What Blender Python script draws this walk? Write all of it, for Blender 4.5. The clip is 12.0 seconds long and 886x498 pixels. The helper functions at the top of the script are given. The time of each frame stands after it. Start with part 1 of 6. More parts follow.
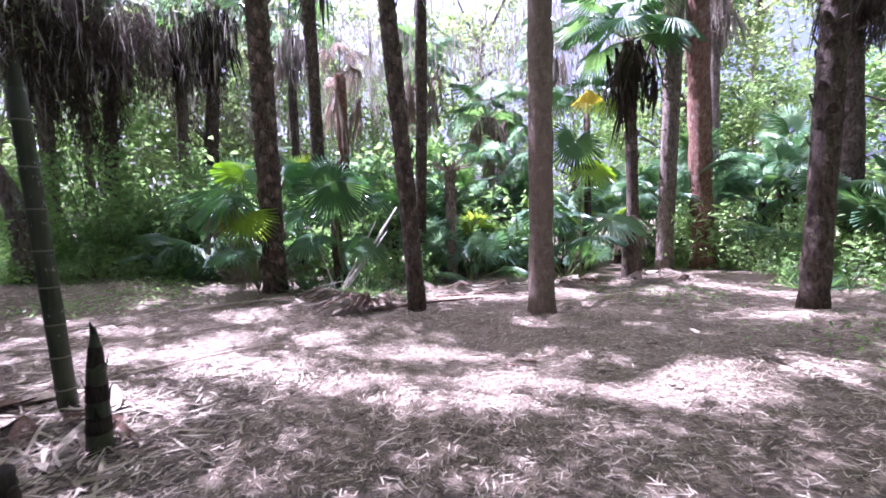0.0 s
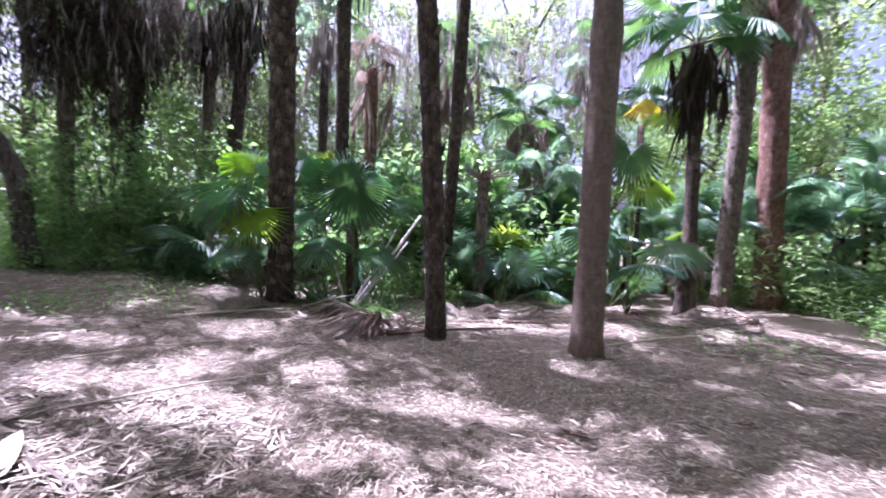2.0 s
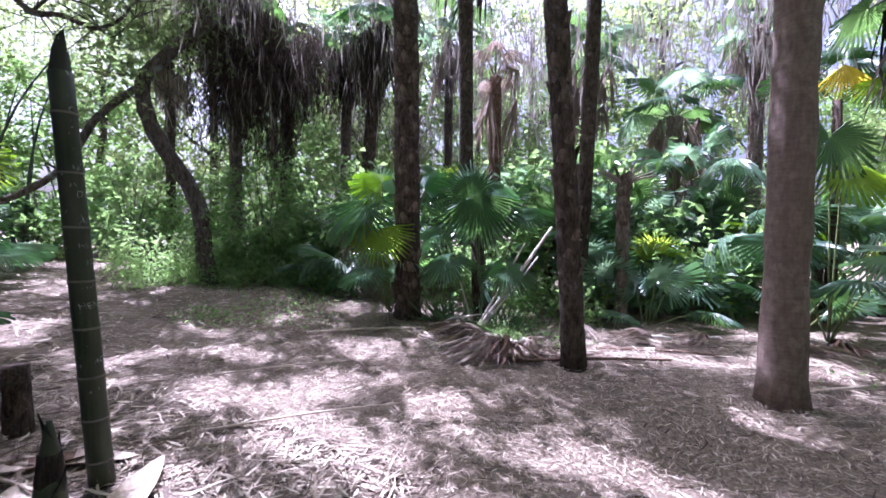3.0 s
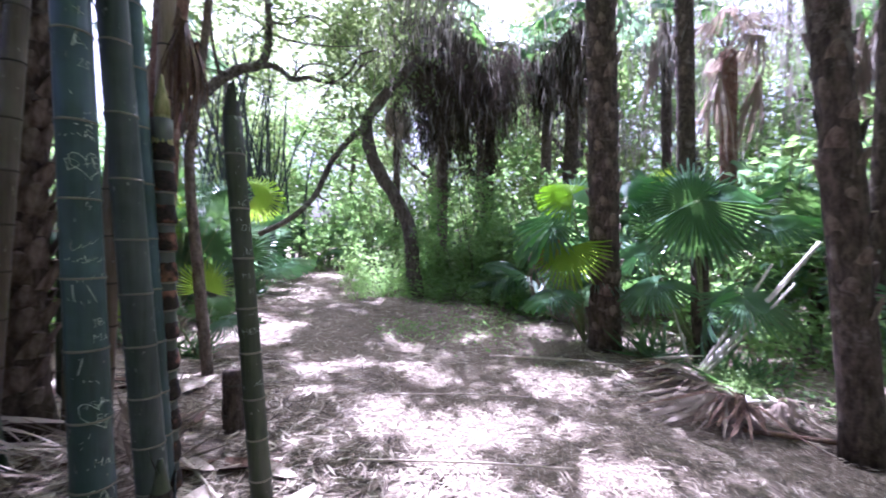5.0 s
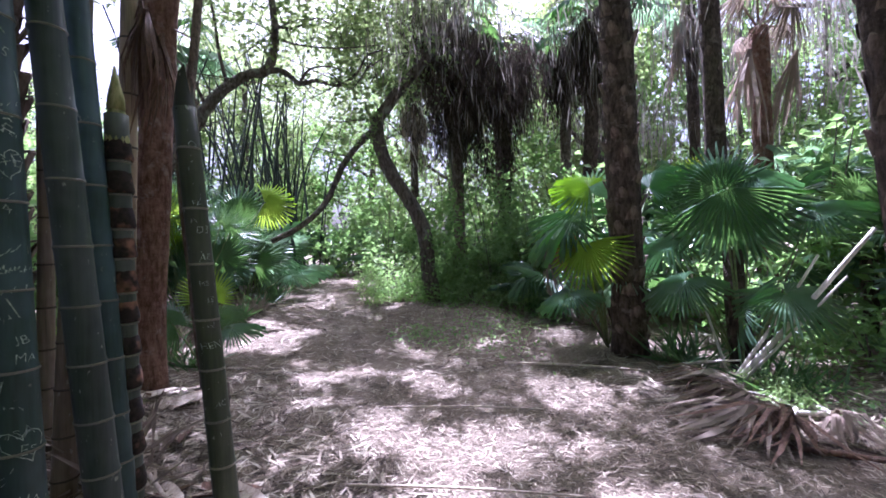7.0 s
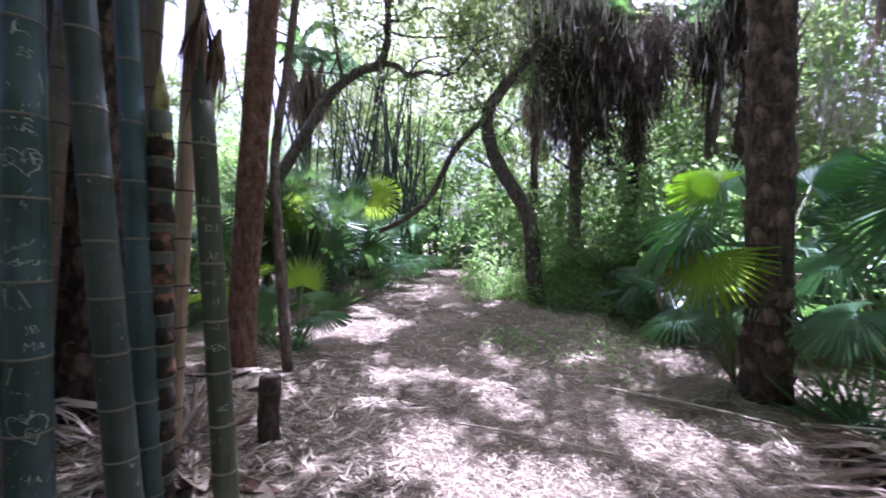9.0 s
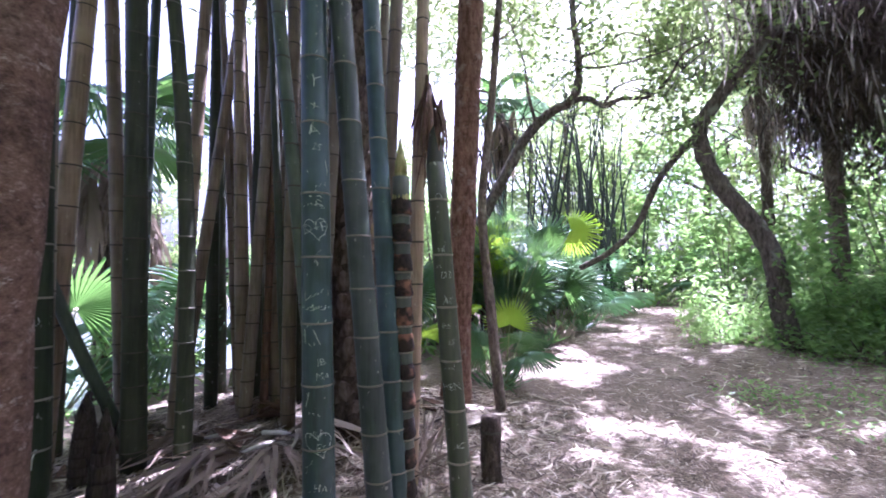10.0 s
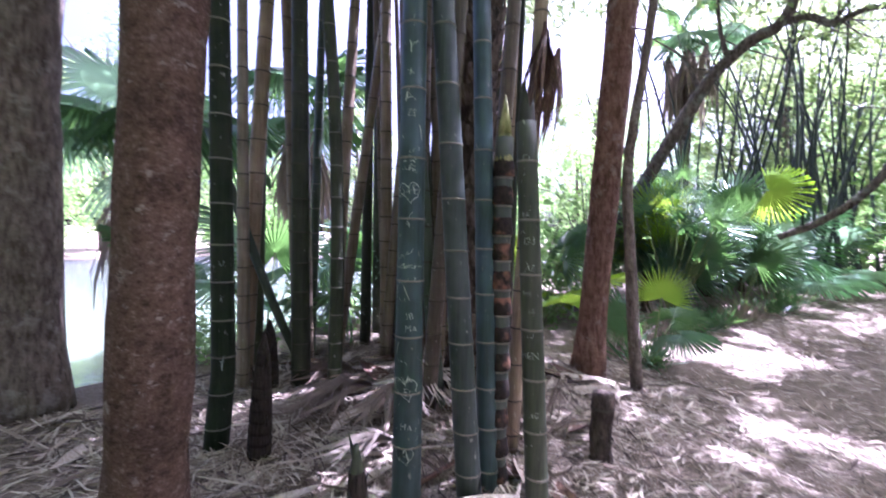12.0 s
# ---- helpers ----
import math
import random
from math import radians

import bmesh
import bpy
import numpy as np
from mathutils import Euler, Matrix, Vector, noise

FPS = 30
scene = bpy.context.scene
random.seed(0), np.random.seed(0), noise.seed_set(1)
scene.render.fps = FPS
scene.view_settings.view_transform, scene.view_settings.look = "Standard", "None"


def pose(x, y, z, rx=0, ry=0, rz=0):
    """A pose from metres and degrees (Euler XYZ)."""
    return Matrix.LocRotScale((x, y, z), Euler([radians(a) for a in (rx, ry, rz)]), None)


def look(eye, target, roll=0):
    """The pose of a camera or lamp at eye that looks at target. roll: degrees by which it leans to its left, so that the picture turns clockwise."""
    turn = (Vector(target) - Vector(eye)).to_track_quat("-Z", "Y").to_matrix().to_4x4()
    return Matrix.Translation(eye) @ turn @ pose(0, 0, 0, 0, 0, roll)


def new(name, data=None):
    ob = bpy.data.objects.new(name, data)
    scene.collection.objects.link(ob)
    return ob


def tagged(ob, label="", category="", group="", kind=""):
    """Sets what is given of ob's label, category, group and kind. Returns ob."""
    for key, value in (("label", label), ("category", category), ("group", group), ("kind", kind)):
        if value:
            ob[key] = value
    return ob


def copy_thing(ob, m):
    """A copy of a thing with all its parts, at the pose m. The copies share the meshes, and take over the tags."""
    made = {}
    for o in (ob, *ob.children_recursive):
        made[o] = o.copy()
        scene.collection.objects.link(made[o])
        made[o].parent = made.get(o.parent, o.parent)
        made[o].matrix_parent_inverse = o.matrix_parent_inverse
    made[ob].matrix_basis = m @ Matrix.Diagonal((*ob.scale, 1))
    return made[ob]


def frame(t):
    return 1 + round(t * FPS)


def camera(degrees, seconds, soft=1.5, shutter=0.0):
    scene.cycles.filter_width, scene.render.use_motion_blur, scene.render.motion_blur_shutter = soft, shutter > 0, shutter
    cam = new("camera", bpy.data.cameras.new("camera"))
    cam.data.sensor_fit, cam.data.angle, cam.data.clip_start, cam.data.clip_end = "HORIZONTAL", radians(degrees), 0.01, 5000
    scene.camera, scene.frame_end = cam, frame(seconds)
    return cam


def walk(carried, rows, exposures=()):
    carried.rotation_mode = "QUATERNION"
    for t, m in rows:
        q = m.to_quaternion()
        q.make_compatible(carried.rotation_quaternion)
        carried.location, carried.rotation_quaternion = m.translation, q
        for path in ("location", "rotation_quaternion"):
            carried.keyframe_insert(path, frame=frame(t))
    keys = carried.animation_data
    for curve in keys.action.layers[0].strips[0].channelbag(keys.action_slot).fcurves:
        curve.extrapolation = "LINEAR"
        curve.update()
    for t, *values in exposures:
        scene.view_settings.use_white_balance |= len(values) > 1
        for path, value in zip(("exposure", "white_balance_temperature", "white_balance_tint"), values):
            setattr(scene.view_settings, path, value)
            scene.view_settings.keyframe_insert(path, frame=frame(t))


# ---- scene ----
cam = camera(91.5, 12.0, soft=1.7, shutter=0.25)
PATH = [
    (0, (0.452, 0.297, 1.233), (0.257, 2.283, 1.107), -1.6),
    (0.5, (0.473, 0.516, 1.231), (0.507, 2.514, 1.128), -1.1),
    (1, (0.496, 0.839, 1.247), (0.879, 2.799, 1.143), -0.4),
    (1.5, (0.412, 1.062, 1.303), (0.639, 3.047, 1.212), 2.4),
    (2, (0.309, 1.218, 1.306), (0.001, 3.192, 1.215), 2.5),
    (2.5, (0.249, 1.496, 1.379), (-0.385, 3.391, 1.294), 1.0),
    (2.7, (0.204, 1.567, 1.362), (-0.619, 3.388, 1.292), 0.8),
    (4.3, (0.103, 2.089, 1.381), (-0.828, 3.858, 1.336), 0.5),
    (4.5, (0.073, 2.153, 1.382), (-1.019, 3.828, 1.342), 0.3),
    (5, (0.099, 2.279, 1.448), (-1.504, 3.476, 1.437), 0.1),
    (5.5, (0.148, 2.362, 1.462), (-1.564, 3.397, 1.477), -0.1),
    (6, (0.174, 2.449, 1.457), (-1.546, 3.469, 1.49), -0.8),
    (6.5, (0.137, 2.534, 1.424), (-1.547, 3.613, 1.444), -1.6),
    (6.7, (0.073, 2.587, 1.411), (-1.592, 3.694, 1.42), -1.9),
    (8.3, (-0.192, 2.954, 1.476), (-1.964, 3.88, 1.423), 1.9),
    (8.5, (-0.157, 3.095, 1.459), (-1.962, 3.954, 1.41), 1.4),
    (9, (-0.156, 3.267, 1.51), (-2.073, 3.837, 1.475), 1.3),
    (9.5, (-0.172, 3.216, 1.551), (-2.17, 3.278, 1.618), -0.2),
    (10, (-0.2, 3.121, 1.53), (-2.173, 2.826, 1.665), -0.7),
    (10.5, (-0.266, 3.103, 1.487), (-2.211, 2.662, 1.633), -1.4),
    (11, (-0.409, 3.2, 1.511), (-2.343, 2.709, 1.647), -1.3),
    (11.5, (-0.399, 3.383, 1.51), (-2.244, 2.664, 1.231), 2.2),
    (12, (-0.367, 3.529, 1.558), (-2.078, 2.496, 1.498), 1.7),
]
EXPOSURES = [(0.0, 2.52, 5100, 43), (1.0, 2.38, 5100, 43), (2.0, 2.2, 5040, 41), (2.5, 2.13, 5040, 40), (4.5, 2.26, 5020, 39), (5.0, 2.68, 4900, 38), (5.5, 2.9, 4900, 39), (6.0, 2.88, 4900, 39), (6.5, 2.4, 4950, 38), (8.3, 1.98, 5000, 37), (9.0, 2.28, 5000, 38), (9.7, 3.12, 4970, 42), (12.0, 3.06, 4970, 44)]
walk(cam, [(t, look(eye, target, roll)) for t, eye, target, roll in PATH], EXPOSURES)

# ---- light ----
SUN = Vector((-0.40, 0.21, 0.885)).normalized()
world = bpy.data.worlds.new("sky")
scene.world = world
world.use_nodes = True
wn = world.node_tree
sky = wn.nodes.new("ShaderNodeTexSky")
sky.sky_type, sky.sun_disc = "NISHITA", False
sky.sun_elevation, sky.sun_rotation = math.asin(SUN.z), math.atan2(SUN.x, SUN.y)
sky.air_density, sky.dust_density, sky.ozone_density = 0.55, 10.0, 0.6
wn.nodes["Background"].inputs["Strength"].default_value = 0.092
wn.links.new(sky.outputs["Color"], wn.nodes["Background"].inputs["Color"])
sun_data = bpy.data.lights.new("sun", "SUN")
sun_data.energy, sun_data.angle, sun_data.color = 5.0, radians(0.55), (1.0, 0.94, 0.86)
sun = new("sun", sun_data)
sun.matrix_world = look(SUN * 60, (0, 0, 0))


# ---- materials ----
def ramp(nt, fac, stops):
    n = nt.nodes.new("ShaderNodeValToRGB")
    while len(n.color_ramp.elements) < len(stops):
        n.color_ramp.elements.new(0.5)
    for e, (p, c) in zip(n.color_ramp.elements, stops):
        e.position, e.color = p, (*c, 1)
    nt.links.new(fac, n.inputs["Fac"])
    return n.outputs["Color"]


def noise_tex(nt, vec, scale, detail=4.0, rough=0.6):
    n = nt.nodes.new("ShaderNodeTexNoise")
    n.inputs["Scale"].default_value, n.inputs["Detail"].default_value, n.inputs["Roughness"].default_value = scale, detail, rough
    nt.links.new(vec, n.inputs["Vector"])
    return n.outputs["Fac"]


def mixed(nt, kind, fac, a, b):
    n = nt.nodes.new("ShaderNodeMix")
    n.data_type, n.blend_type = "RGBA", kind
    for slot, v in ((0, fac), (6, a), (7, b)):
        if hasattr(v, "links"):
            nt.links.new(v, n.inputs[slot])
        elif slot:
            n.inputs[slot].default_value = (*v, 1)
        else:
            n.inputs[slot].default_value = v
    return n.outputs[2]


def stretched(nt, out, scale):
    n = nt.nodes.new("ShaderNodeMapping")
    n.inputs["Scale"].default_value = scale
    nt.links.new(out, n.inputs["Vector"])
    return n.outputs["Vector"]


def start(name, rough, spec=0.3):
    m = bpy.data.materials.new(name)
    m.use_nodes = True
    nt = m.node_tree
    b = nt.nodes["Principled BSDF"]
    b.inputs["Roughness"].default_value = rough
    b.inputs["Specular IOR Level"].default_value = spec
    co = nt.nodes.new("ShaderNodeTexCoord").outputs["Object"]
    return m, nt, b, co


def bump(nt, b, height, strength, distance):
    n = nt.nodes.new("ShaderNodeBump")
    n.inputs["Strength"].default_value, n.inputs["Distance"].default_value = strength, distance
    nt.links.new(height, n.inputs["Height"])
    nt.links.new(n.outputs["Normal"], b.inputs["Normal"])


def surface(name, dark, light, scale, rough=0.85, stretch=(1, 1, 1), rel=0.6, dist=0.02, patch=None, spec=0.25):
    """Grain between two colours, larger patches of a third, and relief."""
    m, nt, b, co = start(name, rough, spec)
    v = stretched(nt, co, stretch)
    fine = noise_tex(nt, v, scale, 6.0, 0.7)
    col = ramp(nt, fine, ((0.36, dark), (0.64, light)))
    if patch:
        big = noise_tex(nt, co, patch[1], 3.0, 0.6)
        mask = ramp(nt, big, ((patch[2], (0, 0, 0)), (patch[2] + 0.12, (1, 1, 1))))
        col = mixed(nt, "MIX", mask, col, patch[0])
    nt.links.new(col, b.inputs["Base Color"])
    bump(nt, b, fine, rel, dist)
    return m


def leafy(name, dark, light, through_col, share=0.45, rough=0.45, island=False, spec=0.4):
    """A leaf: colour varied from leaf to leaf, light passing through it."""
    m, nt, b, co = start(name, rough, spec)
    if island:
        rnd = nt.nodes.new("ShaderNodeNewGeometry").outputs["Random Per Island"]
    else:
        rnd = nt.nodes.new("ShaderNodeObjectInfo").outputs["Random"]
    col = ramp(nt, rnd, ((0.0, dark), (1.0, light)))
    fine = noise_tex(nt, co, 9.0, 3.0)
    col = mixed(nt, "MULTIPLY", 0.5, col, ramp(nt, fine, ((0.25, (0.55, 0.55, 0.5)), (0.7, (1, 1, 1)))))
    nt.links.new(col, b.inputs["Base Color"])
    tr = nt.nodes.new("ShaderNodeBsdfTranslucent")
    nt.links.new(mixed(nt, "MULTIPLY", 1.0, ramp(nt, rnd, ((0.0, (0.7, 0.8, 0.7)), (1.0, (1, 1, 1)))), through_col), tr.inputs["Color"])
    mix = nt.nodes.new("ShaderNodeMixShader")
    mix.inputs[0].default_value = share
    nt.links.new(b.outputs[0], mix.inputs[1])
    nt.links.new(tr.outputs[0], mix.inputs[2])
    nt.links.new(mix.outputs[0], nt.nodes["Material Output"].inputs["Surface"])
    return m


def litter_material():
    m, nt, b, co = start("dry_leaf_litter", 0.75, 0.3)
    rnd = nt.nodes.new("ShaderNodeNewGeometry").outputs["Random Per Island"]
    col = ramp(nt, rnd, ((0.0, (0.055, 0.036, 0.026)), (0.3, (0.165, 0.127, 0.09)), (0.7, (0.36, 0.3, 0.224)), (1.0, (0.53, 0.468, 0.37))))
    nt.links.new(col, b.inputs["Base Color"])
    return m


def soil_material():
    m, nt, b, co = start("litter_covered_soil", 0.9, 0.2)
    a = noise_tex(nt, stretched(nt, co, (1.0, 2.6, 1.0)), 26.0, 6.0, 0.75)
    c = noise_tex(nt, stretched(nt, co, (2.8, 1.0, 1.0)), 21.0, 6.0, 0.75)
    big = noise_tex(nt, co, 0.9, 4.0, 0.6)
    col = mixed(nt, "MIX", 0.5, ramp(nt, a, ((0.32, (0.055, 0.036, 0.026)), (0.66, (0.4, 0.332, 0.25)))), ramp(nt, c, ((0.35, (0.08, 0.056, 0.04)), (0.68, (0.44, 0.373, 0.29)))))
    col = mixed(nt, "MULTIPLY", 0.7, col, ramp(nt, big, ((0.3, (0.55, 0.5, 0.46)), (0.65, (1, 1, 1)))))
    nt.links.new(col, b.inputs["Base Color"])
    bump(nt, b, a, 0.9, 0.03)
    return m


def bamboo_material(name, low, high, bloom, rough=0.46, spec=0.4):
    """A culm: green, patches of waxy bloom that can carry the sky's blue sheen as colour, fine streaks along it and
    pale scuffs.
    """
    m, nt, b, co = start(name, rough, spec)
    along = noise_tex(nt, stretched(nt, co, (14, 14, 0.7)), 4.0, 5.0, 0.65)
    col = ramp(nt, along, ((0.3, low), (0.7, high)))
    big = noise_tex(nt, co, 1.6, 4.0, 0.6)
    col = mixed(nt, "MIX", ramp(nt, big, ((0.45, (0, 0, 0)), (0.62, (0.75, 0.75, 0.75)))), col, bloom)
    spots = noise_tex(nt, stretched(nt, co, (1, 1, 0.5)), 38.0, 3.0, 0.5)
    col = mixed(nt, "MIX", ramp(nt, spots, ((0.68, (0, 0, 0)), (0.74, (0.5, 0.5, 0.5)))), col, (0.42, 0.43, 0.36))
    rnd = nt.nodes.new("ShaderNodeObjectInfo").outputs["Random"]
    col = mixed(nt, "MULTIPLY", 1.0, col, ramp(nt, rnd, ((0.0, (0.62, 0.56, 0.5)), (0.5, (1.0, 1.0, 1.0)), (1.0, (1.3, 1.16, 1.0)))))
    nt.links.new(col, b.inputs["Base Color"])
    bump(nt, b, along, 0.15, 0.004)
    return m


def palm_bark(name, dark, light, patch, rings=11.0, rel=0.9):
    m, nt, b, co = start(name, 0.9, 0.2)
    fine = noise_tex(nt, stretched(nt, co, (1, 1, 0.35)), 24.0, 6.0, 0.7)
    ringed = noise_tex(nt, stretched(nt, co, (3.0, 3.0, rings * 0.6)), 2.2, 6.0, 0.75)
    col = ramp(nt, fine, ((0.37, dark), (0.63, light)))
    col = mixed(nt, "MULTIPLY", 0.55, col, ramp(nt, ringed, ((0.3, (0.45, 0.42, 0.4)), (0.6, (1, 1, 1)))))
    big = noise_tex(nt, co, 5.5, 5.0, 0.7)
    col = mixed(nt, "MIX", ramp(nt, big, ((0.56, (0, 0, 0)), (0.66, (0.7, 0.7, 0.7)))), col, patch)
    nt.links.new(col, b.inputs["Base Color"])
    n = nt.nodes.new("ShaderNodeMath")
    n.operation = "ADD"
    nt.links.new(fine, n.inputs[0])
    nt.links.new(ringed, n.inputs[1])
    bump(nt, b, n.outputs[0], rel, 0.03)
    return m


def flaky_bark(name):
    """Brown bark that flakes off in short ragged strips across the trunk, with pale lichen and darker stains."""
    m, nt, b, co = start(name, 0.92, 0.15)
    flakes = noise_tex(nt, stretched(nt, co, (1, 1, 1.5)), 24.0, 8.0, 0.82)
    grain = noise_tex(nt, co, 70.0, 4.0, 0.7)
    col = ramp(nt, flakes, ((0.36, (0.06, 0.038, 0.027)), (0.46, (0.13, 0.083, 0.06)), (0.56, (0.185, 0.125, 0.092)), (0.68, (0.34, 0.27, 0.22))))
    col = mixed(nt, "MULTIPLY", 0.7, col, ramp(nt, grain, ((0.3, (0.5, 0.48, 0.46)), (0.7, (1, 1, 1)))))
    lichen = noise_tex(nt, stretched(nt, co, (1, 1, 1.7)), 9.0, 8.0, 0.75)
    col = mixed(nt, "MIX", ramp(nt, lichen, ((0.58, (0, 0, 0)), (0.64, (0.7, 0.7, 0.7)))), col, (0.36, 0.32, 0.275))
    stain = noise_tex(nt, co, 2.4, 5.0, 0.65)
    col = mixed(nt, "MULTIPLY", 0.6, col, ramp(nt, stain, ((0.38, (0.45, 0.4, 0.38)), (0.5, (1, 0.92, 0.86)), (0.6, (1, 1, 1)))))
    nt.links.new(col, b.inputs["Base Color"])
    n = nt.nodes.new("ShaderNodeMath")
    n.operation = "ADD"
    nt.links.new(flakes, n.inputs[0])
    nt.links.new(lichen, n.inputs[1])
    bump(nt, b, n.outputs[0], 0.6, 0.03)
    return m


def water_material():
    m, nt, b, co = start("lake_water", 0.06, 0.5)
    b.inputs["Base Color"].default_value = (0.09, 0.11, 0.09, 1)
    bump(nt, b, noise_tex(nt, stretched(nt, co, (1, 2.5, 1)), 2.5, 4.0), 0.12, 0.05)
    return m


M_SOIL, M_LITTER, M_WATER = soil_material(), litter_material(), water_material()
M_BARK = palm_bark("palm_bark_grey_brown", (0.1, 0.075, 0.06), (0.3, 0.24, 0.2), (0.36, 0.33, 0.29))
M_BARK_DARK = palm_bark("palm_bark_dark", (0.034, 0.025, 0.02), (0.135, 0.1, 0.08), (0.23, 0.19, 0.16))
M_BARK_RED = palm_bark("palm_bark_reddish", (0.13, 0.065, 0.045), (0.32, 0.19, 0.14), (0.38, 0.3, 0.26), 16.0)
M_BARK_SMOOTH = palm_bark("palm_bark_worn_smooth", (0.17, 0.125, 0.1), (0.26, 0.2, 0.165), (0.3, 0.245, 0.205), 30.0, 0.3)
M_BARK_PATCHY = flaky_bark("palm_bark_flaking")
M_BOOT = surface("leaf_base_boots", (0.07, 0.05, 0.038), (0.26, 0.2, 0.158), 16.0, 0.85, (1, 1, 0.3), 0.7, 0.02)
M_OAK = surface("oak_bark", (0.045, 0.036, 0.03), (0.2, 0.165, 0.14), 18.0, 0.92, (1, 1, 0.4), 1.0, 0.04, ((0.25, 0.26, 0.22), 3.0, 0.58))
M_BAMBOO = bamboo_material("green_bamboo", (0.024, 0.042, 0.024), (0.065, 0.09, 0.055), (0.095, 0.115, 0.092))
# The sky's bluish reflection on these culms is put into the colours.
M_BAMBOO_BLUE = bamboo_material("sky_tinted_green_bamboo", (0.018, 0.042, 0.036), (0.045, 0.086, 0.08), (0.088, 0.15, 0.175))
M_BAMBOO_GREY = bamboo_material("grey_green_bamboo", (0.02, 0.031, 0.026), (0.052, 0.067, 0.058), (0.092, 0.108, 0.1), 0.5, 0.32)
M_BAMBOO_BROWN = bamboo_material("dark_brown_bamboo", (0.04, 0.033, 0.025), (0.105, 0.086, 0.066), (0.13, 0.115, 0.095))
M_BAMBOO_DARK = bamboo_material("dark_green_bamboo", (0.02, 0.028, 0.016), (0.055, 0.066, 0.038), (0.07, 0.075, 0.056), 0.55, 0.3)
# Near-black green: deep shade at the clump's edge put into the colour.
M_BAMBOO_SHADED = bamboo_material("shaded_dark_bamboo", (0.008, 0.013, 0.008), (0.022, 0.032, 0.018), (0.03, 0.036, 0.025), 0.62, 0.15)
M_BAMBOO_TAN = bamboo_material("weathered_tan_bamboo", (0.1, 0.078, 0.053), (0.26, 0.205, 0.145), (0.31, 0.26, 0.2))
M_NODE = surface("pale_node_ring", (0.12, 0.11, 0.08), (0.27, 0.25, 0.195), 30.0, 0.7)
M_NODE_DARK = surface("dark_node_ring", (0.03, 0.025, 0.02), (0.1, 0.085, 0.065), 30.0, 0.8)
M_CARVE = surface("scratched_pale_carving", (0.16, 0.2, 0.15), (0.5, 0.54, 0.46), 55.0, 0.8)
M_SHEATH = surface("brown_culm_sheath", (0.06, 0.034, 0.022), (0.18, 0.105, 0.07), 14.0, 0.7, (3, 3, 0.5), 0.5, 0.01)
M_SHEATH_DARK = surface("black_hairy_sheath", (0.012, 0.009, 0.007), (0.05, 0.037, 0.028), 30.0, 0.9, (3, 3, 0.5), 0.6, 0.01)
M_VELVET = surface("black_velvet_band", (0.01, 0.008, 0.006), (0.035, 0.024, 0.018), 30.0, 0.9, (1, 1, 1), 0.4, 0.006, ((0.2, 0.1, 0.06), 7.0, 0.53))
M_SHEATH_YELLOW = surface("yellow_green_sheath", (0.16, 0.17, 0.05), (0.4, 0.36, 0.16), 12.0, 0.7, (3, 3, 0.6), 0.4, 0.008)
M_SHEATH_PALE = surface("pale_dry_sheath", (0.34, 0.27, 0.21), (0.6, 0.52, 0.43), 14.0, 0.7, (3, 3, 0.5), 0.5, 0.01)
M_FROND = leafy("green_fan_frond", (0.045, 0.1, 0.065), (0.1, 0.175, 0.1), (0.24, 0.44, 0.1), 0.32, 0.33, spec=0.5)
M_FROND_BLUE = leafy("blue_green_fan_frond", (0.06, 0.12, 0.095), (0.17, 0.25, 0.2), (0.42, 0.62, 0.34), 0.5, 0.3, spec=0.55)
M_FROND_BRIGHT = leafy("yellow_green_fan_frond", (0.12, 0.22, 0.035), (0.2, 0.3, 0.05), (0.55, 0.72, 0.06), 0.6, 0.4)
M_FROND_YELLOW = leafy("yellow_dying_frond", (0.5, 0.38, 0.03), (0.6, 0.45, 0.04), (0.95, 0.78, 0.04), 0.55, 0.5)
M_FROND_ORANGE = leafy("orange_brown_frond", (0.35, 0.16, 0.07), (0.42, 0.2, 0.08), (0.8, 0.34, 0.12), 0.5, 0.6)
M_FROND_DEAD = leafy("dead_grey_brown_frond", (0.17, 0.125, 0.1), (0.36, 0.29, 0.24), (0.4, 0.3, 0.23), 0.3, 0.8, spec=0.15)
M_FROND_FALLEN = leafy("dry_tan_frond", (0.26, 0.205, 0.165), (0.46, 0.39, 0.33), (0.3, 0.24, 0.2), 0.15, 0.75, spec=0.2)
# Brown dead fronds, with the shade under the crowns put into the colour.
M_DEAD_DARK = leafy("shade_dark_frond", (0.03, 0.023, 0.018), (0.1, 0.078, 0.062), (0.1, 0.075, 0.06), 0.2, 0.9, spec=0.1)
M_PETIOLE = surface("green_petiole", (0.12, 0.17, 0.06), (0.25, 0.3, 0.12), 12.0, 0.5)
M_STICK = surface("bleached_stalk", (0.4, 0.36, 0.31), (0.7, 0.66, 0.6), 14.0, 0.6, (1, 1, 0.4))
M_LEAF = leafy("broad_green_leaf", (0.035, 0.082, 0.036), (0.135, 0.205, 0.085), (0.4, 0.6, 0.19), 0.54, 0.4, True)
# Pale leaves, made lighter still: sunlight on the shrubs put into the colour.
M_LEAF_PALE = leafy("pale_sunlit_leaf", (0.17, 0.27, 0.09), (0.36, 0.48, 0.2), (0.56, 0.78, 0.28), 0.45, 0.45, True)
M_LEAF_OAK = leafy("oak_leaf", (0.05, 0.08, 0.045), (0.12, 0.16, 0.085), (0.43, 0.54, 0.19), 0.5, 0.45, True)
M_LEAF_BAMBOO = leafy("bamboo_leaf", (0.07, 0.12, 0.045), (0.16, 0.2, 0.085), (0.5, 0.56, 0.28), 0.48, 0.45, True)
